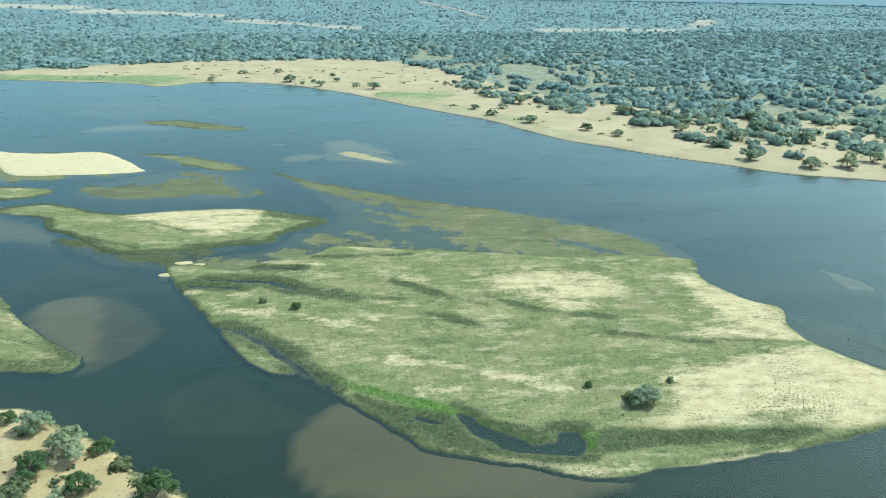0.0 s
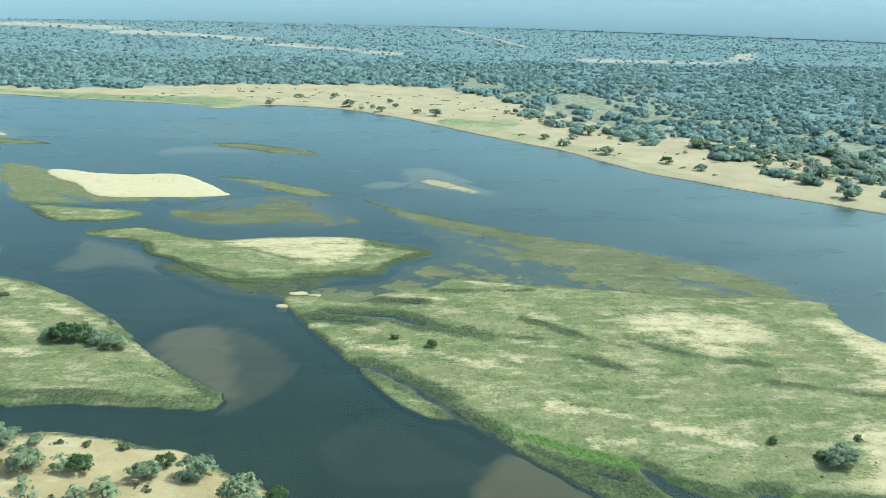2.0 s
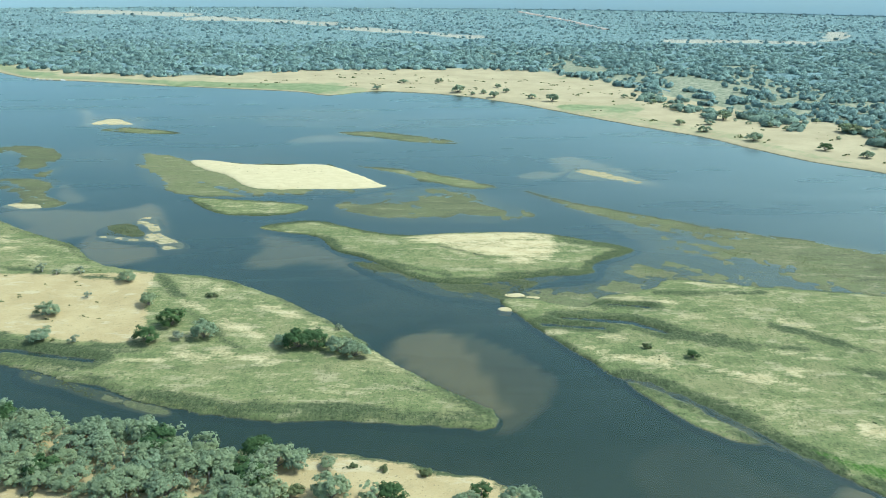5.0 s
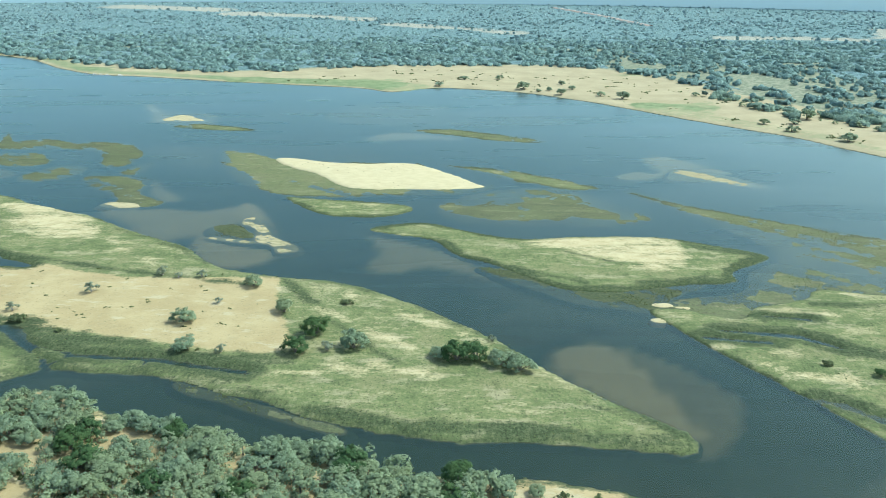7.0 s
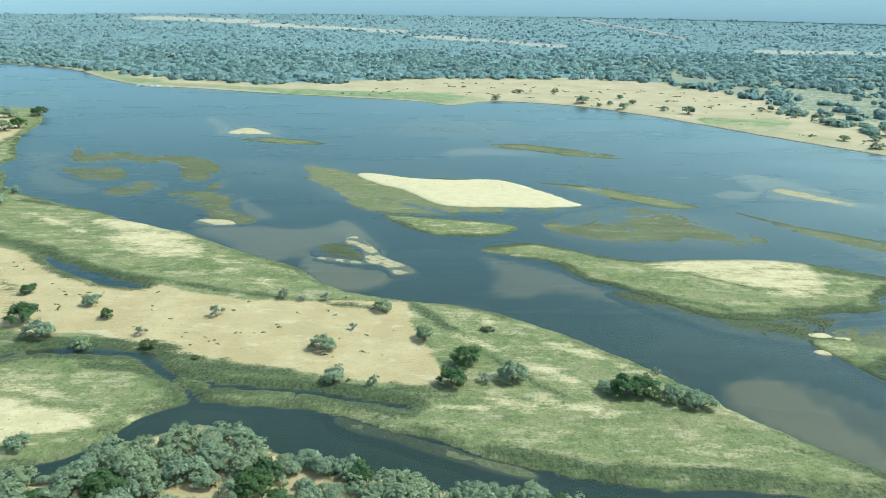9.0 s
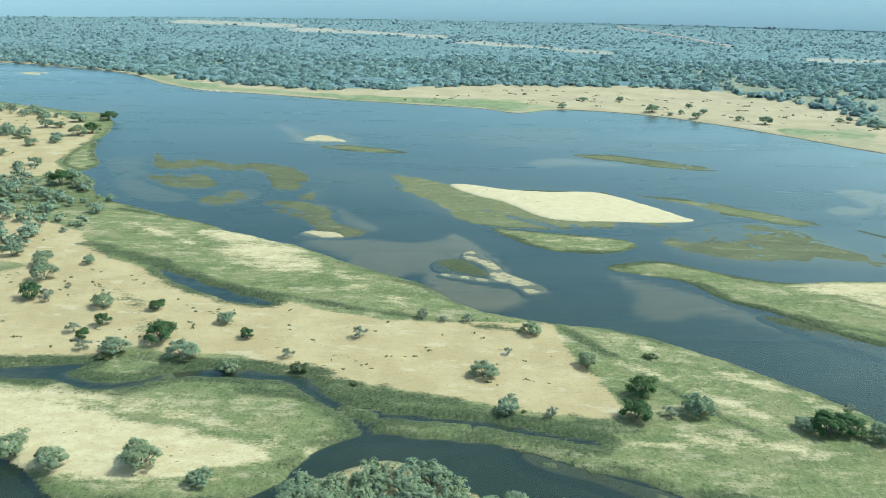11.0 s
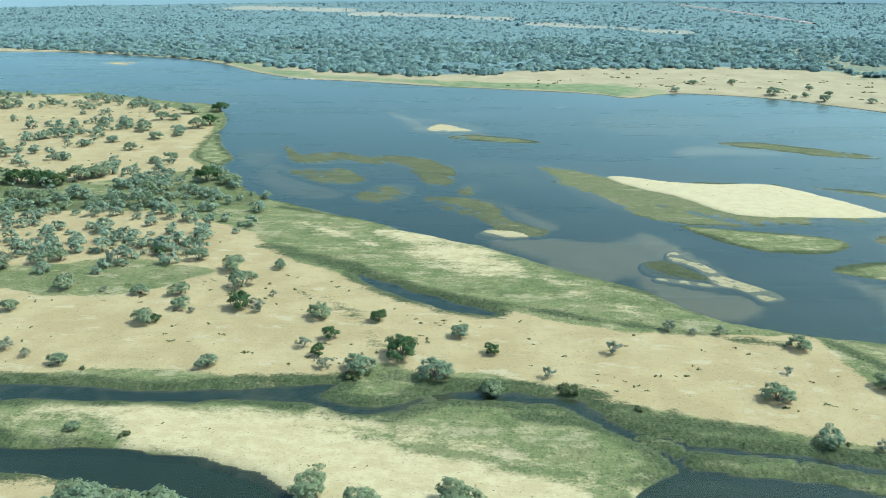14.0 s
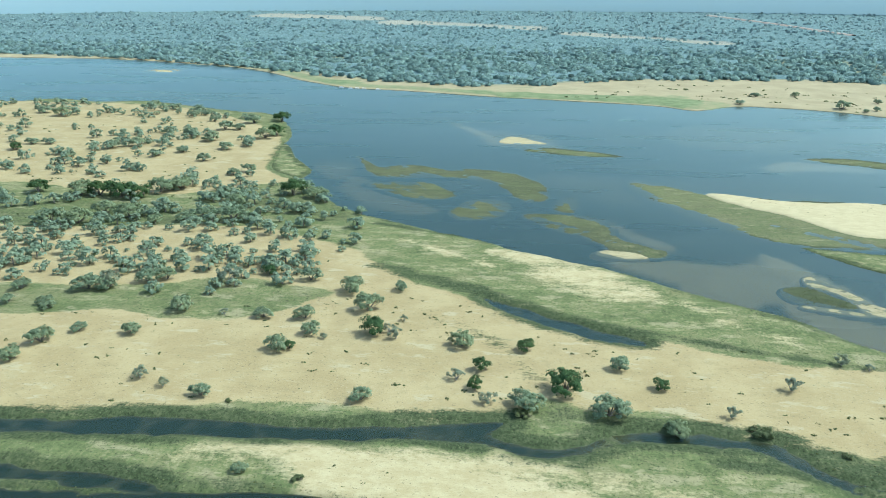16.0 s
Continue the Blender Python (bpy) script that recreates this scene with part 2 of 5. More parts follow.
k = Mat("bark", 0.9, 0.2)
k.colour(k.mix(k.span(k.noise(1.4, 5, 0.7), 0.35, 0.65), (0.11, 0.09, 0.065), (0.27, 0.24, 0.19)))
k.bump(k.noise(3.0, 4), 0.6, 0.1)
M_BARK = k.m
k = Mat("pale_bark", 0.9, 0.2)
k.colour(k.mix(k.span(k.noise(1.4, 5, 0.7), 0.35, 0.65), (0.26, 0.23, 0.18), (0.45, 0.41, 0.34)))
M_PALE = k.m


# ---------------------------------------------------------------- helpers for the ground
def value_noise(x, y, seed=0):
    xi, yi = np.floor(x).astype(np.int64), np.floor(y).astype(np.int64)
    fx, fy = x - xi, y - yi
    fx, fy = fx * fx * (3 - 2 * fx), fy * fy * (3 - 2 * fy)

    def h(a, b):
        n = (a * 374761393 + b * 668265263 + seed * 1442695041) & 0xFFFFFFFF
        n = ((n ^ (n >> 13)) * 1274126177) & 0xFFFFFFFF
        return ((n ^ (n >> 16)) & 0xFFFF) / 65535.0

    return (h(xi, yi) * (1 - fx) + h(xi + 1, yi) * fx) * (1 - fy) + (h(xi, yi + 1) * (1 - fx) + h(xi + 1, yi + 1) * fx) * fy


def fbm(x, y, size, octaves=4, seed=0):
    """Fractal noise about -1 to 1, with its largest waves of that size in metres."""
    total, amp, norm = 0.0, 1.0, 0.0
    for o in range(octaves):
        total = total + amp * (value_noise(x / size + 17.3 * o, y / size - 9.1 * o, seed + o) - 0.5)
        norm, amp, size = norm + amp * 0.5, amp * 0.55, size * 0.5
    return total / norm


def rounded(points, steps=5):
    """A closed, smooth line through the corners of a plan."""
    p = np.array(points, float)
    a, b, c, d = np.roll(p, 1, 0), p, np.roll(p, -1, 0), np.roll(p, -2, 0)
    out = []
    for s in np.arange(steps) / steps:
        out.append(0.5 * (2 * b + (c - a) * s + (2 * a - 5 * b + 4 * c - d) * s**2 + (3 * b - a - 3 * c + d) * s**3))
    return np.stack(out, 1).reshape(-1, 2)


def inside(x, y, points, steps=5):
    """Metres to the outline: positive inside it, negative outside."""
    line = rounded(points, steps)
    a, b = line, np.roll(line, -1, 0)
    shape = x.shape
    px, py = x.ravel(), y.ravel()
    best = np.full(px.shape, 1e12)
    odd = np.zeros(px.shape, bool)
    for (x0, y0), (x1, y1) in zip(a, b):
        dx, dy = x1 - x0, y1 - y0
        t = np.clip(((px - x0) * dx + (py - y0) * dy) / max(dx * dx + dy * dy, 1e-9), 0, 1)
        best = np.minimum(best, (px - x0 - t * dx) ** 2 + (py - y0 - t * dy) ** 2)
        if y0 != y1:
            odd ^= ((y0 > py) != (y1 > py)) & (px < x0 + (py - y0) * dx / (y1 - y0))
    return (np.sqrt(best) * np.where(odd, 1, -1)).reshape(shape)


def near_line(x, y, x0, y0, x1, y1, width):
    """Metres inside a band of that width along a straight line."""
    dx, dy = x1 - x0, y1 - y0
    t = np.clip(((x - x0) * dx + (y - y0) * dy) / max(dx * dx + dy * dy, 1e-9), 0, 1)
    return width / 2 - np.hypot(x - x0 - t * dx, y - y0 - t * dy)


def smooth(v, a, b):
    t = np.clip((v - a) / (b - a), 0, 1)
    return t * t * (3 - 2 * t)


def sheet_mesh(name, x, y, z, keep, cover, lush, material):
    """A mesh over a grid of places, of those cells that are kept."""
    rows, cols = x.shape
    n = np.arange(rows * cols).reshape(rows, cols)
    quads = np.stack([n[:-1, :-1], n[:-1, 1:], n[1:, 1:], n[1:, :-1]], -1).reshape(-1, 4)
    quads = quads[keep.ravel()]
    used, flat = np.unique(quads, return_inverse=True)
    mesh = bpy.data.meshes.new(name)
    fill(mesh, np.stack([x, y, z], -1).reshape(-1, 3)[used], flat.reshape(-1, 4))
    layer = mesh.color_attributes.new("cover", "FLOAT_COLOR", "POINT")
    rgba = np.concatenate([np.stack([np.broadcast_to(c, x.shape) for c in cover], -1).reshape(-1, 3)[used], np.ones((len(used), 1))], 1)
    layer.data.foreach_set("color", rgba.astype(np.float32).ravel())
    if lush is not None:
        mesh.attributes.new("lush", "FLOAT", "POINT").data.foreach_set("value", lush.reshape(-1)[used].astype(np.float32))
    mesh.materials.append(material)
    mesh.polygons.foreach_set("use_smooth", np.ones(len(mesh.polygons), bool))
    return mesh


def fill(mesh, verts, faces):
    """Gives a mesh its corners and its faces, which all have as many sides."""
    count, sides = faces.shape
    mesh.vertices.add(len(verts))
    mesh.vertices.foreach_set("co", np.ascontiguousarray(verts, np.float32).ravel())
    mesh.loops.add(count * sides)
    mesh.loops.foreach_set("vertex_index", np.ascontiguousarray(faces, np.int32).ravel())
    mesh.polygons.add(count)
    mesh.polygons.foreach_set("loop_start", np.arange(0, count * sides, sides, dtype=np.int32))
    mesh.update(calc_edges=True)
    mesh.validate()


def part(name, data, material, parent, label=""):
    data.materials.clear()
    data.materials.append(material)
    ob = new(name, data)
    ob.parent = parent
    return tagged(ob, label)


def plan_grid(points, cell, margin):
    p = np.array(points, float)
    (x0, y0), (x1, y1) = p.min(0) - margin, p.max(0) + margin
    return np.meshgrid(np.arange(x0, x1 + cell, cell), np.arange(y0, y1 + cell, cell))


LANDS = {}
BROKEN_FROM = -590  # east of here the side channel breaks up into mud and reeds


def land(name, points, label, cell=2.0, top=1.2, ragged=3.0, shelf=8.0, sand=(), sedge=(), dry=(), lush=(), cuts=(), wet_lines=(), sedge_lines=(), sand_lines=(), rim=7.0, rim_sedge=0.8,
         patchy=0.0, seed=1, base=(0.0, 0.0, 0.0), category="island", crest=0.0, reeds=1.0, speckled=(), sunk=0.0):
    """An island or bank: a shaped sheet of earth that rises out of the river bed, with its cover of grass, sand and sedge."""
    x, y = plan_grid(points, cell, shelf + 4)
    wob = ragged * (fbm(x, y, 34, 4, seed) + 0.5 * fbm(x, y, 9, 2, seed + 5))
    d = inside(x, y, points) + wob
    relief = fbm(x, y, 26, 4, seed + 9)
    h = np.where(d > 0, top * (1 - np.exp(-np.maximum(d, 0) / (shelf * 0.4))), np.maximum(d * 1.7, -3.2))
    h = h + 0.28 * relief * smooth(d, 0, 10) + crest * smooth(d, 5, 30)
    if patchy:
        holes = fbm((0.75 * x - 0.66 * y) * 0.26, (0.66 * x + 0.75 * y) * 1.2, 20, 6, seed + 20)
        bed = holes - patchy + 0.4 * fbm(x, y, 6, 4, seed + 25) + smooth(d, 0, 22) * 0.45
        h = np.clip(0.34 * bed, -0.5, 0.09) * smooth(d, -4, 4) - 3.0 * smooth(-d, 0, 8) - sunk * (0.6 + 0.8 * smooth(fbm(x, y, 45, 3, seed + 27), -0.3, 0.3))
    s, g, b = base[0] + 0 * x, base[1] + 0 * x, base[2] + 0 * x
    lu = 0 * x
    streak = fbm(x + 0.5 * y, y * 2.2 - x * 0.5, 30, 5, seed + 30)
    for loop, most in sand:
        s = np.maximum(s, most * smooth(inside(x, y, loop) + 8 * streak, -14, 12))
    for loop in dry:
        b = np.maximum(b, smooth(inside(x, y, loop) + 5 * streak, -7, 7))
    for loop in sedge:
        loop, most = loop if isinstance(loop, tuple) else (loop, 1.0)
        g = np.maximum(g, most * smooth(inside(x, y, loop) + 4 * streak, -7, 6))
    for loop in lush:
        lu = np.maximum(lu, smooth(inside(x, y, loop) + 3 * streak, -4, 6) * 0.8)
    g = np.maximum(g, rim_sedge * smooth(rim - d + 5 * streak, -3, 5) * (1 - 0.9 * s))
    fray = fbm(x, y, 13, 4, seed + 80)
    reed = g.copy()
    for row in sedge_lines:
        wet = smooth(near_line(x, y, *row) + 0.35 * row[4] * fray + 2.0 * streak, -4, 5) * 0.68
        g = np.maximum(g, wet)
        if row[4] >= 14:
            reed = np.maximum(reed, wet)
    for row in sand_lines:
        c = near_line(x, y, *row) + 0.9 * row[4] * fray + 3.5 * streak
        s = np.maximum(s, 0.58 * smooth(c, -6, 6))
        g = g * (1 - smooth(c, -3, 3))
    for loop, deep in [*cuts, *((row, 0.55) for row in wet_lines)]:
        thin = deep == 0.55
        c = (near_line(x, y, *loop) if len(loop) == 5 and not isinstance(loop, list) else inside(x, y, loop)) + (1.6 if thin else 3.0) * fbm(x, y, 14, 4, seed + 50)
        if deep == 0.5:
            deep = 0.5 - 0.42 * smooth(x + 25 * fbm(x, y, 20, 3, seed + 53), BROKEN_FROM, BROKEN_FROM + 70)
        h = np.where(c > -6, h + (-deep + 0.55 * fbm(x, y, 8, 4, seed + 60) - h) * smooth(c, -1.6 if thin else -3.5, 1.0 if thin else 1.5), h)
        g = np.maximum(g, 0.85 * smooth(c, -14, -4) * (1 - s))
    live = (np.maximum.reduce([d[:-1, :-1], d[1:, :-1], d[:-1, 1:], d[1:, 1:]]) > -shelf)
    ob = new(name, sheet_mesh(name, x, y, h, live, (s, g, b), lu, M_LAND))
    LANDS.setdefault(name, (x[0], y[:, 0], h))
    for n, loop in enumerate(speckled):
        tufts(name, x, y, h, 2.0 * smooth(inside(x, y, loop) + 12 * fray, -8, 10), 0.0 * s, b, d, cell, 3.0, seed + 7 * n + 7, 0.62)
    tufts(name, x, y, h + (0.12 if patchy else 0.0), reed, s, b, d, cell, reeds, seed)
    return tagged(ob, label, category, kind="structure")


def tufts(name, x, y, h, g, s, b, d, cell, density, seed, scale=1.0):
    """Reed and grass clumps standing on the wetter and rougher parts of a land."""
    rng = np.random.default_rng(seed + 900)
    patch = smooth(fbm(x, y, 22, 4, seed + 71), -0.25, 0.5)
    chance = density * cell * cell * (0.62 * np.clip(g, 0, 1) * (0.06 + 1.1 * patch**1.6) + 0.022 * patch * (1 - b)) * (h > 0.02) * (h < 4) * (1 - 0.8 * s) * (y < 1300)
    j, i = np.nonzero(rng.random(x.shape) < chance)
    if len(j) < 4:
        return
    n = len(j)
    px = x[j, i] + rng.uniform(-0.5, 0.5, n) * cell
    py = y[j, i] + rng.uniform(-0.5, 0.5, n) * cell
    size = scale * rng.uniform(0.18, 0.42, n) * (0.7 + 0.5 * g[j, i])
    out = []
    low = h[j, i] - 0.08
    for turn in range(2):
        q = rng.uniform(0, 6.283, n)
        dx, dy = np.cos(q) * size, np.sin(q) * size
        up = h[j, i] + size * rng.uniform(0.45, 0.85, n)
        for side in (-1, 1):
            a1 = np.stack([px - dx - side * dy, py - dy + side * dx, low], 1)
            a2 = np.stack([px + dx - side * dy, py + dy + side * dx, low], 1)
            a3 = np.stack([px + dx * 0.45, py + dy * 0.45, up], 1)
            a4 = np.stack([px - dx * 0.45, py - dy * 0.45, up], 1)
            out.append(np.stack([a1, a2, a3, a4] if side > 0 else [a2, a1, a4, a3], 1))
    corners = np.concatenate(out).reshape(-1, 3)
    mesh = bpy.data.meshes.new("reed_tufts")
    fill(mesh, corners, np.arange(len(corners)).reshape(-1, 4))
    mesh.materials.append(M_REED)
    tagged(new("reed_tufts", mesh), "green reed and grass tufts along the shore", "reeds", kind="stuff")


def ground_at(name, px, py):
    """The height of a land at a place."""
    xs, ys, h = LANDS[name]
    i = int(np.clip(np.searchsorted(xs, px), 1, len(xs) - 1))
    j = int(np.clip(np.searchsorted(ys, py), 1, len(ys) - 1))
    return float(h[j - 1 : j + 1, i - 1 : i + 1].min())

# ---------------------------------------------------------------- plan, in metres
MAIN_ISLAND = [(-127, 487), (-110, 452), (-97, 430), (-80, 399), (-65, 390), (-48, 369), (-32, 348), (-19, 327), (-7, 311), (9, 290), (25, 272), (45,
    265), (68, 254), (91, 246), (116, 249), (145, 252), (171, 255), (200, 262), (221, 268), (260, 281), (276, 294), (254, 316), (244, 332), (234,
    352), (233, 370), (241, 392), (224, 410), (214, 443), (221, 474), (188, 486), (137, 487), (81, 504), (23, 515), (-16, 525), (-35, 509), (-64,
    499), (-80, 482), (-109, 495), (-122, 496)]
SPIT = [(-77, 394), (-68, 373), (-58, 356), (-47, 345), (-36, 341), (-32, 345), (-42, 362), (-56, 381), (-70, 395)]
MARSH = [(-84, 749), (-18, 685), (76, 622), (119, 599), (159, 571), (194, 539), (213, 514), (220, 496), (218, 472), (133, 471), (60, 489), (-30, 498),
    (-86, 473), (-114, 476), (-119, 507), (-66, 518), (-45, 553), (-21, 571), (-17, 607), (-59, 698)]
POND = [(40, 297), (46, 291), (54, 282), (63, 276), (69, 271), (78, 272), (80, 278), (90, 277), (86, 263), (73, 263), (63, 265), (53, 269), (51, 276), (44, 285)]
MID_ISLAND = [(-295, 634), (-283, 646), (-254, 652), (-220, 631), (-184, 616), (-137, 622), (-85, 621), (-56, 607), (-24, 582), (-58, 554), (-62,
    537), (-98, 530), (-142, 519), (-171, 523), (-192, 545), (-214, 568), (-232, 580), (-250, 613), (-273, 622)]
MID_SAND = [(-183, 609), (-154, 619), (-120, 623), (-81, 618), (-75, 591), (-81, 566), (-105, 552), (-124, 567), (-144, 579), (-165, 594)]
MID_FRINGE = [(-218, 558), (-189, 550), (-157, 528), (-113, 527), (-83, 532), (-113, 507), (-124, 489), (-141, 496), (-162, 503), (-182, 521)]
SANDBANK = [(-406, 855), (-396, 866), (-358, 851), (-314, 841), (-270, 845), (-239, 811), (-211, 771), (-205, 756), (-233, 748), (-281, 746), (-310,
    748), (-329, 757), (-353, 795), (-382, 822)]
SANDBANK_FRINGE = [(-469, 890), (-444, 897), (-405, 870), (-358, 853), (-314, 846), (-270, 848), (-239, 815), (-202, 768), (-199, 753), (-224, 737),
    (-271, 729), (-318, 720), (-369, 725), (-407, 753), (-441, 802)]
ISLET = [(-373, 723), (-345, 717), (-308, 710), (-272, 699), (-264, 684), (-281, 669), (-306, 665), (-332, 671), (-356, 696)]
SLENDER = [(-248, 844), (-223, 834), (-183, 822), (-139, 789), (-124, 776), (-105, 755), (-130, 751), (-155, 768), (-176, 778), (-204, 807)]
GREEN_BAR = [(-281, 1012), (-228, 1022), (-177, 995), (-127, 960), (-145, 949), (-187, 962), (-230, 988)]
SMALL_SAND = [(-587, 1068), (-582, 1100), (-568, 1105), (-534, 1068), (-559, 1063)]
SMALL_GREEN = [(-561, 1031), (-527, 1044), (-458, 1012), (-484, 1004), (-533, 1015)]
E_BAR = [(-33, 794), (-19, 822), (-2, 827), (22, 807), (47, 769), (29, 765), (5, 778), (-21, 785)]
E_SHOAL = [(-36, 879), (-14, 893), (6, 868), (32, 824), (19, 817), (-13, 832), (-34, 807), (-47, 794), (-74, 789), (-78, 807), (-57, 822), (-35, 817), (-33, 847)]
H_BAR = [(-390, 657), (-383, 661), (-372, 643), (-364, 622), (-356, 612), (-347, 604), (-340, 592), (-342, 587), (-351, 586), (-354, 594), (-362, 602), (-372, 604), (-384, 605), (-404, 612), (-403, 617), (-391, 612), (-373, 606), (-372, 616), (-375, 629), (-383, 641), (-390, 647)]
H_WEED = [(-409, 637), (-400, 644), (-390, 642), (-377, 624), (-376, 614), (-390, 615), (-403, 620), (-409, 625)]
WEED_A = [(-740, 991), (-723, 969), (-703, 933), (-690, 944), (-667, 945), (-641, 934), (-607, 936), (-585, 930), (-565, 914), (-546, 881), (-540, 830), (-557, 821), (-568, 834), (-580, 874), (-607, 895), (-635, 898), (-678, 893), (-699, 898), (-719, 937)]
WEED_B = [(-706, 870), (-690, 876), (-675, 879), (-647, 874), (-620, 838), (-632, 823), (-651, 822), (-674, 834)]
WEED_C = [(-618, 776), (-612, 811), (-592, 828), (-572, 818), (-578, 782), (-589, 771), (-604, 765)]
WEED_D = [(-562, 780), (-554, 789), (-526, 785), (-507, 778), (-496, 755), (-494, 729), (-483, 717), (-472, 704), (-494, 696), (-515, 723), (-537, 743), (-551, 757)]
WHITE_SPIT = [(-513, 694), (-506, 702), (-494, 702), (-481, 692), (-487, 687), (-500, 688)]
SPIT_WEED = [(-492, 707), (-481, 713), (-467, 706), (-467, 696), (-474, 690), (-484, 693)]
STILL_WEED = [(-247, 690), (-211, 736), (-151, 757), (-120, 737), (-91, 690), (-83, 664), (-120, 648), (-182, 646), (-228, 657)]
SHOAL_TIP = [(-188, 442), (-182, 448), (-163, 453), (-140, 444), (-119, 422), (-110, 398), (-118, 372), (-136, 353), (-151, 359), (-167, 374), (-183,
    397), (-194, 421)]
SHOAL_MID = [(-295, 628), (-273, 616), (-243, 594), (-220, 564), (-203, 536), (-228, 554), (-252, 563), (-273, 552), (-291, 562), (-284, 588)]
SHOAL_MAIN = [(-33, 280), (-29, 293), (-14, 313), (0, 311), (25, 280), (46, 271), (69, 261), (90, 252), (101, 244), (67, 233), (30, 240), (-11, 244),
    (-27, 260)]
SHOAL_WEST = [(-509, 684), (-469, 694), (-428, 691), (-402, 706), (-396, 656), (-407, 622), (-436, 620), (-466, 639), (-490, 655)]
SHOAL_FAR = [(-621, 1149), (-590, 1161), (-529, 1111), (-518, 1034), (-557, 1031), (-585, 1067)]
SHOAL_FAR_C = [(-399, 1120), (-346, 1216), (-227, 1200), (-267, 1087), (-351, 1062)]
WEED_E = [(-539, 802), (-531, 830), (-518, 837), (-518, 803), (-526, 792)]
FAN_A = [(-406, 708), (-394, 705), (-382, 685), (-370, 652), (-361, 621), (-372, 628), (-383, 649), (-392, 650), (-402, 667)]
FAN_B = [(-416, 615), (-407, 627), (-399, 613), (-376, 600), (-356, 591), (-354, 575), (-373, 561), (-393, 564), (-408, 583)]
FAN_C = [(-473, 664), (-457, 659), (-435, 654), (-419, 652), (-417, 631), (-433, 611), (-453, 605), (-467, 625)]
FAN_D = [(-508, 783), (-496, 774), (-479, 747), (-459, 717), (-469, 708), (-483, 729)]
FAN_E = [(-774, 944), (-763, 961), (-735, 954), (-724, 904), (-737, 886), (-754, 904)]
FAN_F = [(-729, 864), (-725, 901), (-708, 893), (-676, 840), (-633, 795), (-652, 780), (-684, 796), (-707, 824)]
FAN_G = [(-654, 1200), (-624, 1164), (-587, 1085), (-595, 1064), (-616, 1113)]
FAN_H = [(-326, 963), (-306, 1002), (-278, 1009), (-246, 1000), (-210, 975), (-254, 970)]
RIM_REEDS = [(-363, 409), (-347, 401), (-333, 395), (-308, 382), (-286, 372), (-286, 369), (-310, 378), (-335, 391), (-352, 398), (-362, 405)]
BRIGHT_GREEN_B = [(88, 278), (97, 277), (93, 263), (85, 262)]
SPECKLE_B = [(216, 407), (225, 398), (237, 381), (222, 360), (212, 365), (208, 384)]
FAR_STREAK = [(-1309, 1719), (-1301, 1761), (-1250, 1745), (-1251, 1704)]
HEADLAND_N = [(-1535, 1272), (-1438, 1310), (-1324, 1303), (-1273, 1337), (-1197, 1315), (-1124, 1328), (-1025, 1281), (-954, 1247), (-899, 1228),
    (-838, 1107), (-825, 1016), (-808, 925), (-773, 881), (-740, 842), (-703, 782), (-690, 744), (-662, 725), (-626, 708)]
HEADLAND_RIVER = [(-692, 778), (-659, 766), (-615, 741), (-590, 713), (-569, 696), (-510, 665), (-489, 649), (-454, 619), (-412, 593), (-386, 559),
    (-340, 541), (-341, 541), (-307, 533), (-274, 513), (-244, 487), (-228, 470), (-204, 443), (-196, 426), (-180, 409), (-160, 388), (-145, 372),
    (-141, 362), (-147, 355), (-168, 357), (-210, 361), (-243, 363), (-276, 370), (-298, 377), (-323, 392), (-338, 396), (-354, 405), (-376, 412),
    (-402, 417), (-425, 420)]
INLET = [(-586, 610), (-569, 599), (-543, 581), (-522, 569), (-503, 559), (-505, 554), (-528, 560), (-552, 574), (-571, 588), (-585, 601)]
GREEN_SPIT = [(-832, 1006), (-826, 1038), (-795, 966), (-767, 917), (-767, 882), (-785, 887), (-809, 918)]
CHANNEL = [(-820, 451), (-768, 457), (-742, 460), (-721, 463), (-696, 464), (-665, 462), (-641, 463), (-622, 466), (-599, 470), (-568, 475), (-575,
    468), (-576, 462), (-562, 457), (-551, 455), (-537, 461), (-528, 468), (-513, 473), (-497, 473), (-481, 471), (-463, 468), (-453, 459), (-457,
    451), (-468, 460), (-482, 464), (-500, 465), (-516, 464), (-528, 459), (-540, 452), (-551, 449), (-564, 451), (-576, 456), (-597, 457), (-620,
    456), (-643, 453), (-667, 452), (-690, 452), (-714, 451), (-738, 449), (-761, 447), (-811, 441)]
CHANNEL_W = [(-779, 422), (-762, 425), (-747, 423), (-727, 423), (-706, 420), (-695, 415), (-717, 415), (-739, 417), (-757, 417), (-773, 415)]
PEN_SAND = [(-690, 439), (-680, 445), (-652, 445), (-627, 445), (-595, 444), (-576, 434), (-550, 430), (-530, 421), (-472, 404), (-487, 392), (-502,
    384), (-535, 385), (-557, 387), (-571, 395), (-593, 409), (-624, 416), (-639, 416), (-653, 439), (-640, 443)]
BEIGE = [(-894, 549), (-834, 558), (-791, 570), (-754, 561), (-708, 566), (-673, 602), (-642, 619), (-621, 620), (-599, 609), (-575, 590), (-546,
    569), (-522, 561), (-497, 556), (-467, 546), (-436, 536), (-402, 536), (-371, 536), (-341, 537), (-336, 500), (-325, 478), (-319, 446), (-329,
    437), (-350, 440), (-376, 445), (-415, 456), (-446, 462), (-477, 468), (-502, 487), (-527, 485), (-556, 492), (-566, 481), (-599, 471), (-624,
    474), (-676, 479), (-724, 469), (-770, 460), (-817, 454)]
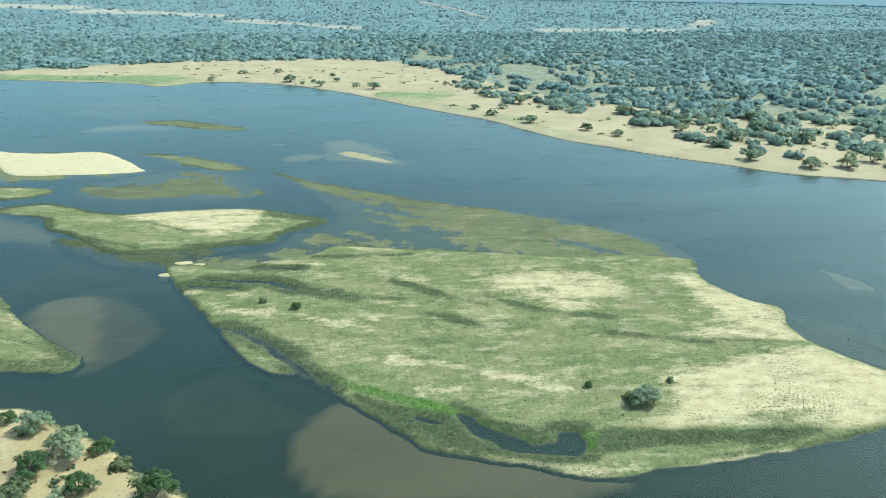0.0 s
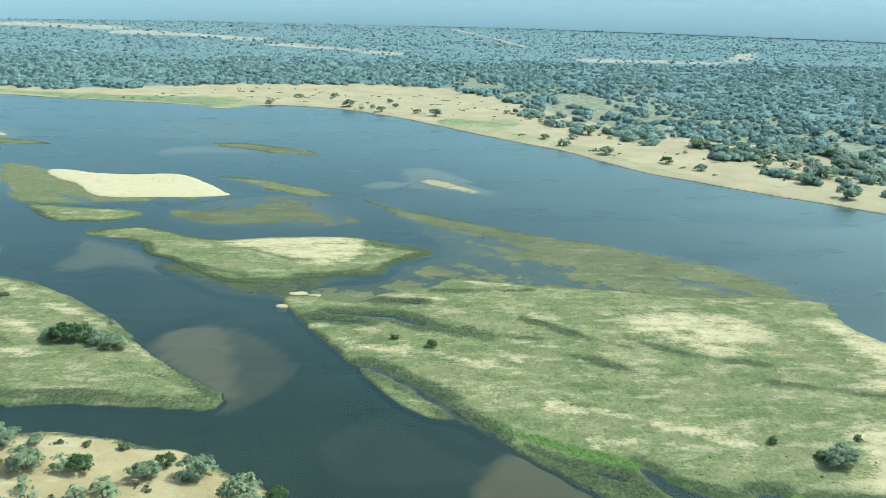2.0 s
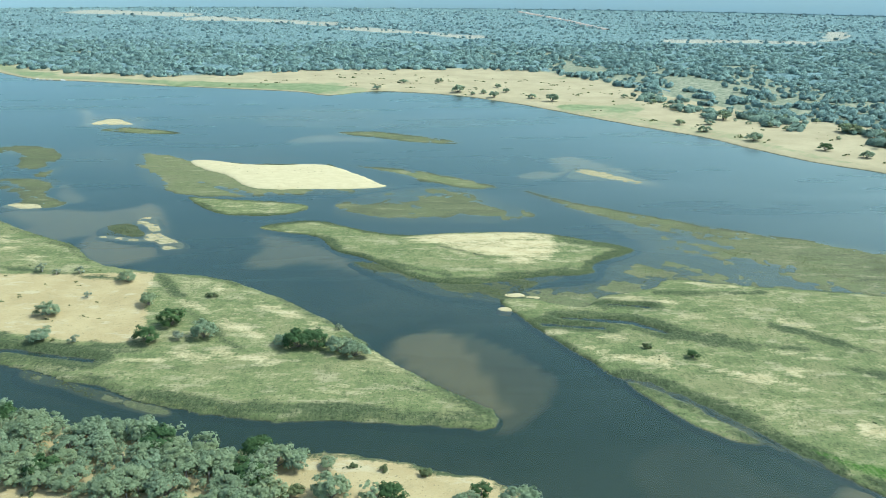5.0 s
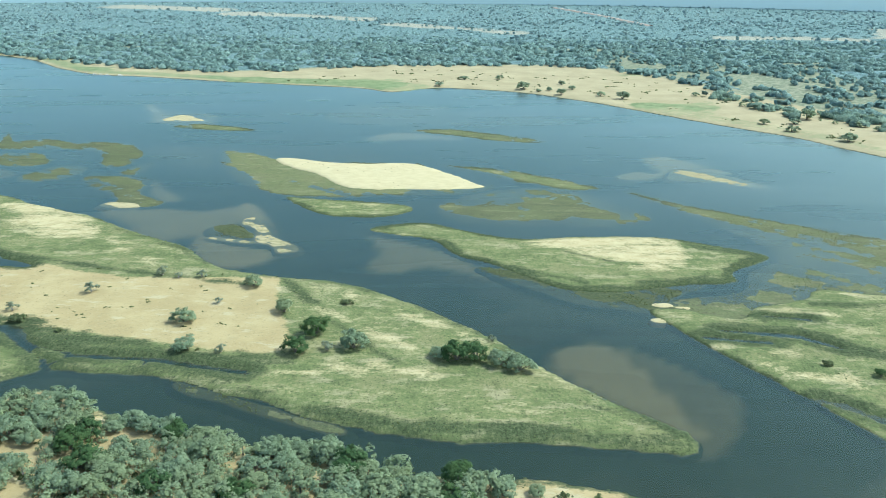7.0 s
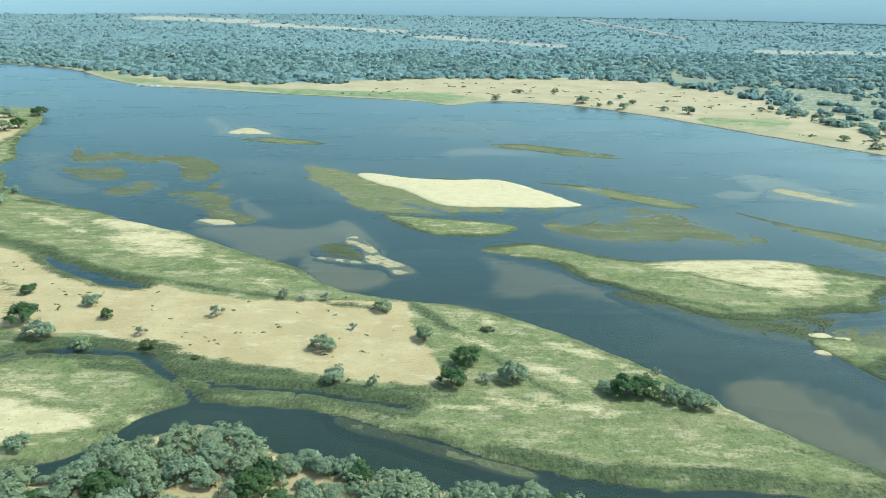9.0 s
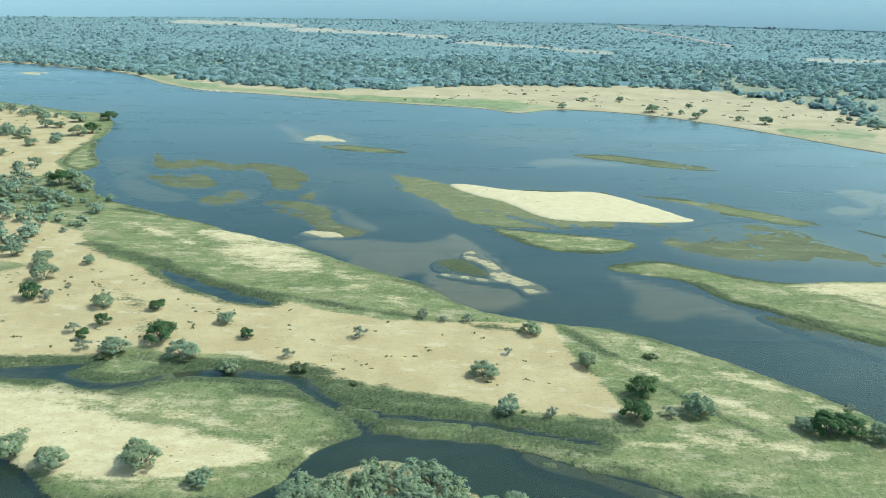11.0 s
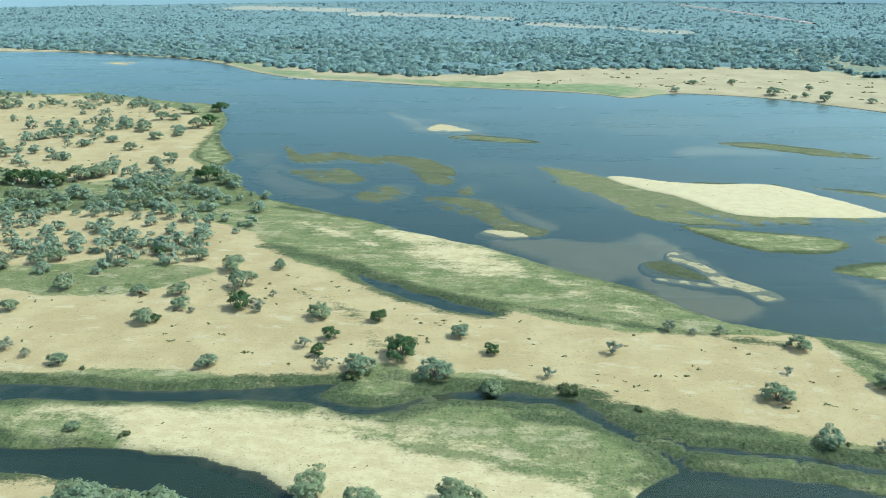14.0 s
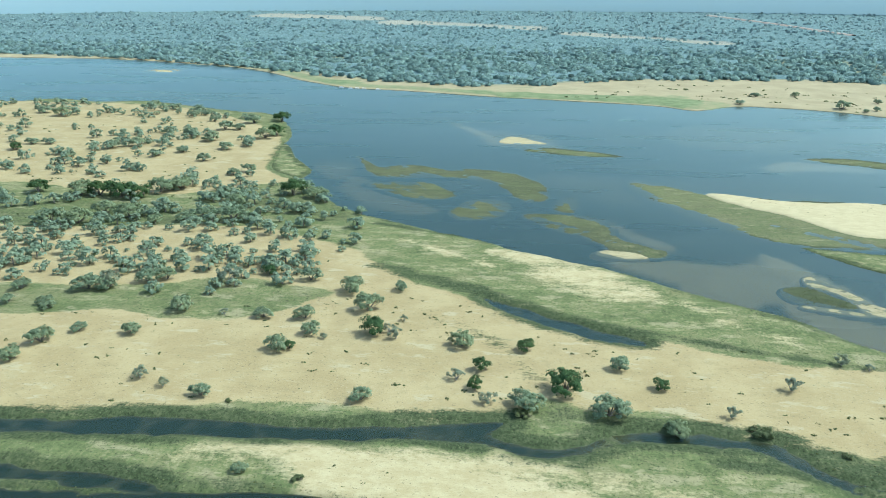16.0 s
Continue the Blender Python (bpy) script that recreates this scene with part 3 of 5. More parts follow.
BEIGE_N = [(-1513, 1246), (-1250, 1299), (-1043, 1264), (-929, 1179), (-842, 1070), (-810, 913), (-775, 870), (-799, 847), (-847, 813), (-920, 806),
    (-1018, 837), (-1160, 835)]
BEIGE_M = [(-1016, 699), (-935, 711), (-871, 717), (-809, 725), (-756, 723), (-697, 695), (-657, 658), (-629, 624), (-653, 604), (-697, 613), (-734,
    620), (-777, 611), (-827, 602), (-864, 603), (-936, 601)]
STRIP_SAND = [(-577, 694), (-554, 690), (-516, 667), (-497, 646), (-486, 619), (-520, 612), (-546, 627), (-560, 651)]
ISLAND_SAND_A = [(67, 458), (94, 463), (131, 463), (157, 449), (156, 426), (136, 406), (117, 396), (100, 410), (87, 428)]
ISLAND_SAND_B = [(193, 445), (210, 442), (223, 415), (240, 392), (231, 366), (235, 349), (222, 347), (201, 355), (174, 358), (177, 372), (198, 377),
    (196, 401)]
ISLAND_SAND_C = [(147, 321), (178, 332), (189, 342), (231, 341), (252, 313), (260, 296), (224, 273), (201, 272), (178, 278), (157, 277), (139, 282),
    (128, 274), (141, 293), (138, 308)]
BRIGHT_GREEN = [(-17, 336), (-2, 328), (18, 316), (38, 303), (49, 292), (59, 282), (70, 275), (64, 270), (54, 277), (37, 294), (20, 302), (0, 314), (-13, 325)]
PALE_FAR = [(-1800, 4063), (-1215, 3784), (-1092, 3515), (-521, 3168), (-386, 2865), (-27, 2539), (573, 2399), (924, 2372)]
SWALE_A = [(-919, 579), (-855, 590), (-813, 596), (-755, 602), (-714, 603), (-674, 606), (-683, 592), (-720, 581), (-760, 573), (-808, 581), (-839,
    565), (-901, 557)]
SWALE_B = [(-1066, 748), (-971, 765), (-925, 787), (-878, 774), (-815, 771), (-771, 810), (-730, 824), (-688, 744), (-735, 739), (-778, 736), (-830,
    723), (-896, 720), (-938, 716), (-1030, 705)]
SWALE_C = [(-620, 590), (-602, 575), (-582, 562), (-566, 537), (-554, 519), (-546, 493), (-536, 482), (-525, 473), (-560, 472), (-556, 497), (-565,
    513), (-580, 542), (-599, 554)]
SEDGE_C = [(83, 278), (118, 273), (155, 271), (192, 270), (174, 261), (138, 262), (102, 262), (88, 263)]
SEDGE_D = [(-7, 318), (18, 303), (36, 292), (50, 271), (56, 265), (29, 272), (12, 290)]
EAST_WEED = [(238, 384), (253, 373), (275, 348), (282, 322), (269, 307), (255, 319), (242, 340), (234, 358)]
EAST_BAR = [(296, 448), (302, 443), (310, 426), (311, 413), (298, 418), (296, 437)]
PALE_MEADOW = [(20, 1182), (52, 1226), (103, 1218), (151, 1242), (156, 1189), (128, 1138), (154, 1080), (217, 991), (253, 887), (290, 819), (241,
    858), (200, 942), (141, 1026), (81, 1099)]
SHOAL_SOUTH = [(-85, 342), (-57, 346), (-30, 315), (-18, 297), (-59, 289), (-83, 297), (-92, 319)]
SHOAL_TIP_IN = [(-189, 440), (-181, 448), (-163, 452), (-152, 438), (-142, 411), (-136, 384), (-134, 367), (-143, 367), (-159, 385), (-180, 409)]
SOUTH_RIM = [(-334, 402), (-314, 395), (-285, 384), (-253, 375), (-230, 374), (-208, 371), (-187, 369), (-166, 365), (-147, 360), (-147, 354), (-169,
    356), (-211, 360), (-243, 361), (-276, 368), (-298, 376), (-323, 390)]
TIP_RIM = [(-181, 413), (-159, 390), (-144, 374), (-141, 362), (-148, 364), (-154, 372), (-166, 385)]
BEIGE_TREES = [(-562, 540, 10.8, 1), (-518, 524, 11.4, 0), (-502, 506, 8.6, 1), (-444, 511, 9.8, 2), (-476, 485, 8.2, 2), (-467, 473, 10.0, 3), (-501,
    471, 12.2, 0), (-439, 459, 4.6, 3), (-379, 472, 16.0, 0), (-367, 496, 6.2, 2), (-369, 440, 13.4, 0), (-350, 437, 7.5, 2), (-362, 439, 3.0, 3),
    (-328, 485, 13.6, 0), (-295, 496, 7.8, 3), (-307, 458, 15.3, 1), (-314, 437, 14.5, 1), (-299, 440, 8.5, 2), (-286, 442, 17.2, 0), (-353, 522,
    14.5, 0), (-387, 536, 8.6, 2), (-412, 539, 10.4, 2), (-401, 534, 6.7, 2)]
CENTRE_TREES = [(-545, 500, 18.6, 1), (-527, 481, 19.8, 0), (-562, 484, 17.0, 0), (-565, 477, 8.4, 3), (-585, 499, 8.9, 1), (-594, 506, 9.1, 2),
    (-596, 502, 4.8, 3), (-583, 517, 10.5, 1), (-594, 542, 15.0, 0), (-579, 487, 9.8, 2), (-641, 551, 15.2, 1), (-628, 547, 9.5, 2), (-634, 484, 11.5,
    0), (-685, 528, 13.8, 0), (-679, 530, 7.6, 1), (-665, 543, 5.6, 2), (-692, 623, 14.6, 0), (-720, 630, 10.9, 1), (-635, 612, 10.7, 0), (-649, 581,
    18.3, 0), (-627, 569, 6.3, 2), (-663, 607, 17.0, 0)]
PENINSULA_TREES = [(-564, 395, 16.3, 0), (-544, 387, 13.8, 0), (-511, 390, 17.9, 0), (-485, 380, 11.7, 0)]
WEST_TREES = [(-705, 481, 10.9, 0), (-739, 494, 9.9, 2), (-725, 487, 6.8, 2), (-634, 484, 10.9, 0), (-765, 539, 11.1, 0), (-794, 540, 9.4, 0), (-831,
    571, 10.3, 0), (-806, 525, 15.3, 0), (-684, 525, 10.6, 0), (-677, 530, 7.7, 1), (-752, 572, 15.7, 0), (-640, 552, 13.9, 1), (-691, 477, 3.7, 3),
    (-669, 428, 7.9, 0), (-646, 425, 5.4, 3), (-681, 567, 12.8, 0), (-704, 566, 11.6, 0), (-726, 568, 6.6, 2), (-820, 596, 18.9, 0), (-808, 601, 16.6,
    2), (-790, 611, 15.0, 0), (-780, 616, 13.5, 0), (-741, 613, 16.7, 2)]
WEST_TREES_B = [(-775, 451, 10.9, 0), (-805, 524, 14.8, 0), (-810, 506, 13.8, 0), (-793, 538, 8.5, 0), (-827, 566, 9.9, 0), (-821, 595, 12.5, 0),
    (-808, 596, 14.6, 0), (-859, 593, 13.0, 0), (-854, 572, 9.6, 0), (-673, 548, 12.0, 0), (-632, 553, 8.9, 2)]
TIP_TREES = [(-243, 433, 11.9, 0), (-235, 430, 16.7, 1), (-226, 431, 15.2, 1), (-215, 425, 13.9, 0), (-206, 420, 14.4, 0), (-217, 451, 5.7, 2), (-209,
    427, 10.8, 2)]
ISLAND_BUSHES = [(124, 296, 16.0, 0), (119, 300, 9.6, 3), (103, 313, 4.9, 1), (143, 314, 5.1, 3), (-65, 393, 8.2, 0), (-79, 393, 5.1, 2), (-38, 416,
    7.2, 1), (-58, 427, 6.1, 3)]
NEAR_TREES = [(-138, 299, 16.3, 0), (-152, 307, 8.4, 1), (-118, 279, 20.5, 0), (-106, 282, 10.7, 1), (-80, 263, 19.1, 0), (-96, 270, 9.8, 3), (-128,
    269, 15.1, 1), (-106, 255, 13.4, 1), (-78, 249, 17.0, 1), (-129, 255, 13.7, 3)]
NEAR_TREES_B = [(-237, 332, 15.4, 1), (-221, 326, 12.5, 0), (-209, 326, 8.4, 0), (-206, 307, 16.9, 0), (-184, 305, 12.9, 1), (-172, 320, 6.2, 3),
    (-152, 308, 10.1, 1), (-136, 299, 17.8, 0), (-158, 298, 13.4, 0), (-188, 323, 4.8, 3), (-219, 308, 9.5, 3), (-237, 318, 17.4, 1)]
FAR_BANK_TREES = [(-243, 1385, 15.6, 4), (-200, 1462, 16.5, 4), (-139, 1467, 16.5, 4), (-110, 1352, 24.7, 4), (-88, 1327, 11.2, 4), (-70, 1335, 13.1,
    4), (-57, 1298, 18.2, 4), (-40, 1406, 13.8, 4), (-32, 1351, 15.2, 4), (0, 1283, 16.3, 4), (27, 1254, 30.1, 4), (146, 1291, 14.8, 4), (159, 1059,
    15.3, 0), (174, 1012, 17.7, 4), (198, 1060, 17.1, 4), (213, 955, 21.3, 4), (270, 901, 15.2, 1), (296, 864, 16.2, 4), (229, 1096, 24.2, 0), (348,
    1009, 36.0, 0), (363, 945, 25.4, 4), (377, 939, 22.4, 4), (400, 930, 27.0, 4), (413, 877, 14.5, 4), (390, 822, 16.3, 0)]
FAR_BANK_TREES_B = [(385, 801, 22.2, 4), (393, 739, 43.3, 4), (436, 700, 36.6, 0), (472, 696, 43.5, 0), (509, 716, 32.4, 0), (476, 887, 33.9, 0),
    (425, 832, 27.5, 4), (380, 885, 32.5, 4), (430, 934, 19.6, 4), (367, 951, 29.9, 4), (350, 1000, 27.9, 0), (494, 811, 34.9, 0), (553, 837, 14.7,
    4), (487, 1010, 41.0, 0), (499, 947, 28.2, 0), (480, 828, 28.1, 4)]
HEADLAND_TREES = [(-936, 799, 26.5, 0), (-919, 800, 23.1, 1), (-898, 794, 25.7, 1), (-882, 795, 25.5, 1), (-873, 815, 23.9, 0), (-860, 826, 23.0, 0),
    (-887, 747, 19.3, 0), (-864, 739, 28.1, 0), (-838, 727, 15.4, 0), (-818, 736, 15.4, 0), (-806, 745, 20.0, 0), (-782, 740, 22.3, 0), (-793, 778,
    18.9, 0), (-977, 804, 21.9, 1), (-916, 719, 28.5, 0), (-895, 721, 28.1, 0), (-973, 914, 13.5, 4), (-1005, 988, 20.1, 4), (-983, 1003, 20.2, 4),
    (-963, 1037, 16.5, 4), (-948, 1066, 19.7, 4), (-913, 1036, 22.9, 4), (-920, 974, 16.5, 4), (-940, 957, 12.6, 4)]
HEADLAND_TREES_B = [(-1089, 1277, 17.6, 4), (-1053, 1206, 9.9, 4), (-1000, 1202, 17.7, 4), (-985, 1204, 14.4, 4), (-957, 1162, 15.4, 4), (-922, 1106,
    21.6, 4), (-905, 1108, 18.7, 4), (-903, 1156, 25.5, 4), (-871, 1172, 22.6, 1), (-850, 1077, 24.7, 1), (-858, 1059, 24.3, 0), (-861, 1010, 15.4,
    4), (-880, 993, 19.1, 4), (-822, 894, 16.7, 0), (-832, 881, 13.2, 0), (-883, 936, 15.6, 4), (-757, 818, 24.6, 1), (-736, 811, 19.3, 0), (-1211,
    1202, 31.5, 4), (-1175, 1182, 34.0, 0), (-1103, 969, 15.3, 1), (-1102, 999, 17.1, 4), (-1084, 1001, 15.5, 4), (-1023, 935, 12.9, 4)]
ISLAND_WATER = [(-106, 458, -75, 453, 4), (-94, 467, -57, 460, 4), (-57, 460, -42, 447, 4), (-65, 486, -42, 481, 3), (21, 296, 30, 291, 3)]
CREEK_MUD = [(-76, 396, -68, 391, 3), (-68, 391, -57, 380, 4), (-57, 380, -46, 367, 3), (-46, 367, -38, 354, 5), (-38, 354, -28, 337, 3.5), (-28, 337,
    -19, 326, 3)]
ISLAND_SEDGE = [(-42, 448, -8, 429, 16), (-8, 429, 22, 424, 9), (20, 453, 52, 423, 12), (52, 423, 71, 411, 7), (-31, 501, 30, 501, 9), (37, 401, 63,
    383, 11), (73, 425, 99, 402, 9), (98, 401, 137, 387, 9), (131, 369, 180, 351, 10), (173, 356, 228, 347, 5), (194, 367, 215, 364, 4), (-2, 308, 25,
    278, 12), (25, 278, 47, 268, 10)]
ISLAND_SAND = [(26, 458, 37, 451, 7), (-20, 520, 23, 508, 7), (3, 402, 8, 392, 7), (-104, 447, -68, 440, 6), (-90, 425, -55, 411, 12), (17, 391, 30,
    386, 5), (-29, 397, 2, 389, 7), (-75, 496, -30, 487, 8), (15, 349, 55, 335, 10), (24, 320, 57, 314, 9), (57, 330, 95, 313, 9), (80, 250, 92, 247,
    7), (96, 250, 115, 251, 4), (47, 265, 77, 254, 3), (116, 250, 171, 255, 3), (175, 400, 189, 389, 7), (5, 423, 28, 413, 6), (190, 492, 220, 496,
    8)]
LOW_SEDGE = [(-162, 592, -127, 564, 5), (-70, 602, -26, 580, 16), (-120, 533, -63, 541, 14), (-205, 562, -157, 533, 10)]
LOW_SAND = [(-109, 550, -61, 563, 4), (-293, 633, -247, 617, 4), (-141, 503, -124, 493, 3)]
HEADLAND_WATER = [(-500, 467, -467, 465, 8), (-467, 465, -446, 443, 6), (-446, 442, -432, 428, 4), (-432, 428, -427, 418, 5), (-446, 445, -425, 438,
    4), (-424, 435, -375, 430, 7), (-375, 429, -334, 418, 8), (-385, 432, -384, 416, 1.5), (-424, 435, -428, 426, 2), (-514, 468, -474, 466, 8),
    (-474, 466, -459, 456, 6), (-454, 448, -444, 438, 5)]
HEADLAND_SEDGE = [(-337, 532, -307, 486, 10), (-304, 479, -275, 438, 7), (-275, 438, -257, 420, 5), (-339, 433, -317, 428, 12), (-299, 386, -253, 368,
    12), (-253, 370, -150, 361, 15), (-184, 394, -144, 364, 8), (-449, 459, -385, 436, 20), (-386, 430, -338, 419, 14), (-656, 651, -578, 608, 18),
    (-575, 594, -443, 547, 9), (-443, 547, -360, 526, 8), (-673, 744, -590, 713, 9), (-490, 452, -450, 446, 12)]
HEADLAND_SAND = [(-314, 493, -258, 443, 6), (-296, 512, -274, 504, 6), (-274, 491, -219, 448, 6), (-305, 430, -278, 419, 11), (-198, 424, -184, 403,
    6), (-275, 424, -247, 414, 9), (-328, 413, -303, 418, 5), (-478, 415, -447, 403, 10), (-649, 709, -575, 654, 9), (-515, 618, -453, 598, 9), (-578,
    691, -510, 650, 16), (-545, 631, -494, 609, 10), (-463, 593, -427, 563, 7), (-574, 446, -514, 425, 12), (-514, 427, -480, 419, 8)]
HEADLAND = HEADLAND_N[:-3] + HEADLAND_RIVER[3:] + [
    (-431, 418), (-444, 407), (-452, 394), (-460, 380), (-490, 366), (-530, 368), (-553, 384), (-567, 392), (-583, 402), (-600, 409),
    (-618, 413), (-649, 416), (-696, 414), (-738, 412), (-900, 405), (-1150, 420), (-1350, 800)]
NEAR_BANK = [
    (-640, 396), (-623, 390), (-601, 383), (-575, 374), (-545, 352), (-500, 345), (-465, 365), (-447, 383), (-428, 399), (-412, 402), (-395, 388),
    (-361, 374), (-330, 363), (-291, 352), (-262, 343), (-237, 338), (-207, 336), (-186, 333), (-162, 325), (-143, 319), (-128, 306), (-104, 286),
    (-90, 270), (-71, 257), (-58, 242), (-40, 215), (-30, 160), (-60, 60), (-700, 150), (-860, 280), (-800, 385), (-700, 398)]
FAR_BANK = [
    (-4900, 2500), (-3200, 2150), (-2100, 2010), (-1766, 1945), (-1496, 1940), (-1290, 1871), (-1107, 1768), (-953, 1594), (-851, 1510), (-750, 1484),
    (-598, 1431), (-480, 1400), (-373, 1369), (-317, 1325), (-246, 1375), (-123, 1335), (-55, 1272), (10, 1196), (63, 1116), (115, 1050), (162, 995),
    (204, 915), (240, 850), (282, 806), (327, 761), (369, 721), (408, 684), (482, 652), (560, 600), (900, 480), (1600, 300), (5200, -300), (5600, 5600), (-5200, 5600)]
FOREST = [
    (-4900, 2532), (-3200, 2172), (-2230, 2082), (-1837, 1982), (-1530, 1962), (-1111, 1772), (-904, 1628), (-725, 1549), (-590, 1532), (-450, 1602),
    (-372, 1642), (-171, 1662), (-26, 1672), (70, 1612), (143, 1498), (190, 1352), (240, 1212), (300, 1102), (380, 1032), (480, 972), (600, 932),
    (800, 872), (1100, 822), (1700, 672), (5200, 172), (5600, 5600), (-5200, 5600)]

# ---------------------------------------------------------------- ground, river bed and water
def spaced(lo, a, b, hi, fine, grow=1.09):
    out, step = list(np.arange(a, b, fine)), fine
    v = out[-1]
    while v < hi:
        step *= grow
        v += step
        out.append(v)
    v, step, left = a, fine, []
    while v > lo:
        step *= grow
        v -= step
        left.append(v)
    return np.array(left[::-1] + out)


def build_ground():
    x, y = np.meshgrid(spaced(-5200, -1150, 700, 5200, 6.0), spaced(-600, 220, 1750, 5150, 6.0))
    d = inside(x, y, FAR_BANK, 3) + 5 * fbm(x, y, 70, 3, 3)
    h = np.where(d > 0, 2.8 * (1 - np.exp(-np.maximum(d, 0) / 7)), np.maximum(-2.4, d * 0.3)) + 0.5 * fbm(x, y, 90, 4, 4) * smooth(d, 10, 60)
    shoal = 0 * x
    SOFT = (SHOAL_WEST, SHOAL_FAR, SHOAL_FAR_C, SHOAL_SOUTH)
    for loop, most in ((E_SHOAL, 0.9), (FAN_A, 1.0), (FAN_B, 0.85), (FAN_C, 0.75), (FAN_D, 0.7), (FAN_E, 0.42), (FAN_F, 0.45), (FAN_G, 1.0), (FAN_H, 0.8), (SHOAL_TIP, 0.36), (SHOAL_TIP_IN, 0.8), (SHOAL_MID, 0.6), (SHOAL_MAIN, 0.72), (SHOAL_WEST, 0.8), (SHOAL_FAR, 0.5), (SHOAL_FAR_C, 0.35), (SHOAL_SOUTH, 0.12)):
        shoal = np.maximum(shoal, most * smooth(inside(x, y, loop, 4) + (7 if loop in SOFT else 2.5) * fbm(x, y, 40, 2, 8), -3, 7 if loop in SOFT else 2.5))
    shoal = np.maximum(shoal, 0.24 * smooth(fbm(x * 0.6 + 0.3 * y, y * 1.5, 190, 4, 12), 0.1, 0.55) * smooth(y, 420, 700) + 0.08 * smooth(fbm(x + 0.5 * y, y * 1.8, 60, 4, 13), 0.05, 0.35))
    h = np.where(d < -4, h + shoal * 1.6, h)
    green = smooth(d, 0, 12) * (1 - smooth(d, 30, 70)) * (x < -330) * (x > -1150) + 0.9 * smooth(inside(x, y, MEADOW) + 12 * fbm(x, y, 50, 4, 6), -6, 14)
    green = np.maximum(0.58 * green, 0.44 * smooth(inside(x, y, PALE_MEADOW) + 6 * fbm(x, y, 40, 3, 6), -6, 8))
    for loop, most in ((MARSH, 0.6), (STILL_WEED, 0.6), (WEED_A, 0.5), (MID_FRINGE, 0.7)):
        green = np.maximum(green, most * smooth(inside(x, y, loop) + 10 * fbm(x, y, 50, 2, 9), -6, 12))
    green = green + 0.55 * smooth(fbm(x, y, 120, 5, 15), 0.1, 0.6) * smooth(d, 0, 20)
    m = sheet_mesh("ground", x, y, h, np.ones((x.shape[0] - 1, x.shape[1] - 1), bool), (shoal, smooth(d, -4, 7), np.clip(green, 0, 1)), smooth(inside(x, y, FOREST, 3), -10, 60), M_BED)
    LANDS["ground"] = (x[0], y[:, 0], h)
    tagged(new("ground", m), "dry sandy river plain and silty river bed", "ground", kind="structure")


SPECKLE = [(158, 296), (171, 305), (189, 320), (212, 329), (210, 307), (220, 295), (194, 274), (176, 274), (145, 279), (140, 286)]
MEADOW = [(-600, 1425), (-480, 1400), (-373, 1369), (-317, 1325), (-246, 1375), (-300, 1420), (-420, 1460), (-560, 1475)]
build_ground()

x, y = np.meshgrid(np.linspace(-5200, 5200, 60), np.linspace(-600, 2700, 40))
tagged(new("water", sheet_mesh("water", x, y, 0 * x, np.ones((39, 59), bool), (0 * x, 0 * x, 0 * x), None, M_WATER)),
       "calm grey-green river with shallow sand shoals", "river", kind="structure")

land("headland", HEADLAND, "dry grass headland with pale sand and green channels", cell=2.5, top=1.5, ragged=3.0,
     dry=(BEIGE, BEIGE_N, BEIGE_M), sand=((PEN_SAND, 1.25), (STRIP_SAND, 0.7)), sedge=((SWALE_A, 0.3), (SWALE_B, 0.42), (SWALE_C, 0.4), (SOUTH_RIM, 0.52), TIP_RIM), cuts=((CHANNEL, 0.5), (CHANNEL_W, 0.35), (INLET, 0.6)),
     wet_lines=[(*row[:4], 0.62 * row[4]) for row in HEADLAND_WATER], sedge_lines=HEADLAND_SEDGE, sand_lines=HEADLAND_SAND,
     rim=9, rim_sedge=0.6, base=(0.14, 0.0, 0.16), seed=3, category="riverbank")
land("near_bank", NEAR_BANK, "sandy wooded riverbank with dry grass", cell=3.0, top=2.0, ragged=3, base=(0, 0, 1.0), rim=6, seed=5, category="riverbank")
land("grass_island", MAIN_ISLAND, "large green river island with pale sandy patches", cell=1.8, top=1.2, ragged=2.5, base=(0.14, 0.0, 0.08), sand=((ISLAND_SAND_A, 0.6), (ISLAND_SAND_B, 0.7), (ISLAND_SAND_C, 0.76)),
     sedge=(SEDGE_C, SEDGE_D), lush=(BRIGHT_GREEN, BRIGHT_GREEN_B), cuts=[(POND, 0.8), *((row, 0.2) for row in CREEK_MUD)],
     speckled=(SPECKLE, SPECKLE_B), wet_lines=ISLAND_WATER, sedge_lines=ISLAND_SEDGE, sand_lines=ISLAND_SAND, rim=5, seed=7)
land("grass_spit", SPIT, "narrow muddy green spit beside a creek", cell=1.2, top=0.5, ragged=1.5, shelf=5, base=(0.3, 0.35, 0.1), rim=4, cuts=[(row, 0.2) for row in CREEK_MUD], seed=8)
land("reed_marsh", MARSH, "patchy green reed marsh standing in shallow water", cell=2.0, ragged=4, patchy=0.06, base=(0.1, 0.42, 0), reeds=0.8, sunk=0.05, seed=9, category="marsh")
land("low_island", MID_ISLAND, "low green river island with a sandy crest", cell=2.0, top=0.9, ragged=2, sand=((MID_SAND, 0.74),), sedge_lines=LOW_SEDGE, sand_lines=LOW_SAND, rim=9, seed=11)
land("reed_marsh", MID_FRINGE, "low reeds and mud beside the island", cell=2.0, ragged=3, patchy=0.1, base=(0, 1.0, 0), seed=12, category="marsh")
land("sandbank", SANDBANK, "bare pale cream sandbank", cell=2.0, top=1.3, ragged=2, shelf=10, base=(1.6, 0, 0), rim=0, rim_sedge=0, seed=13, category="sandbank")
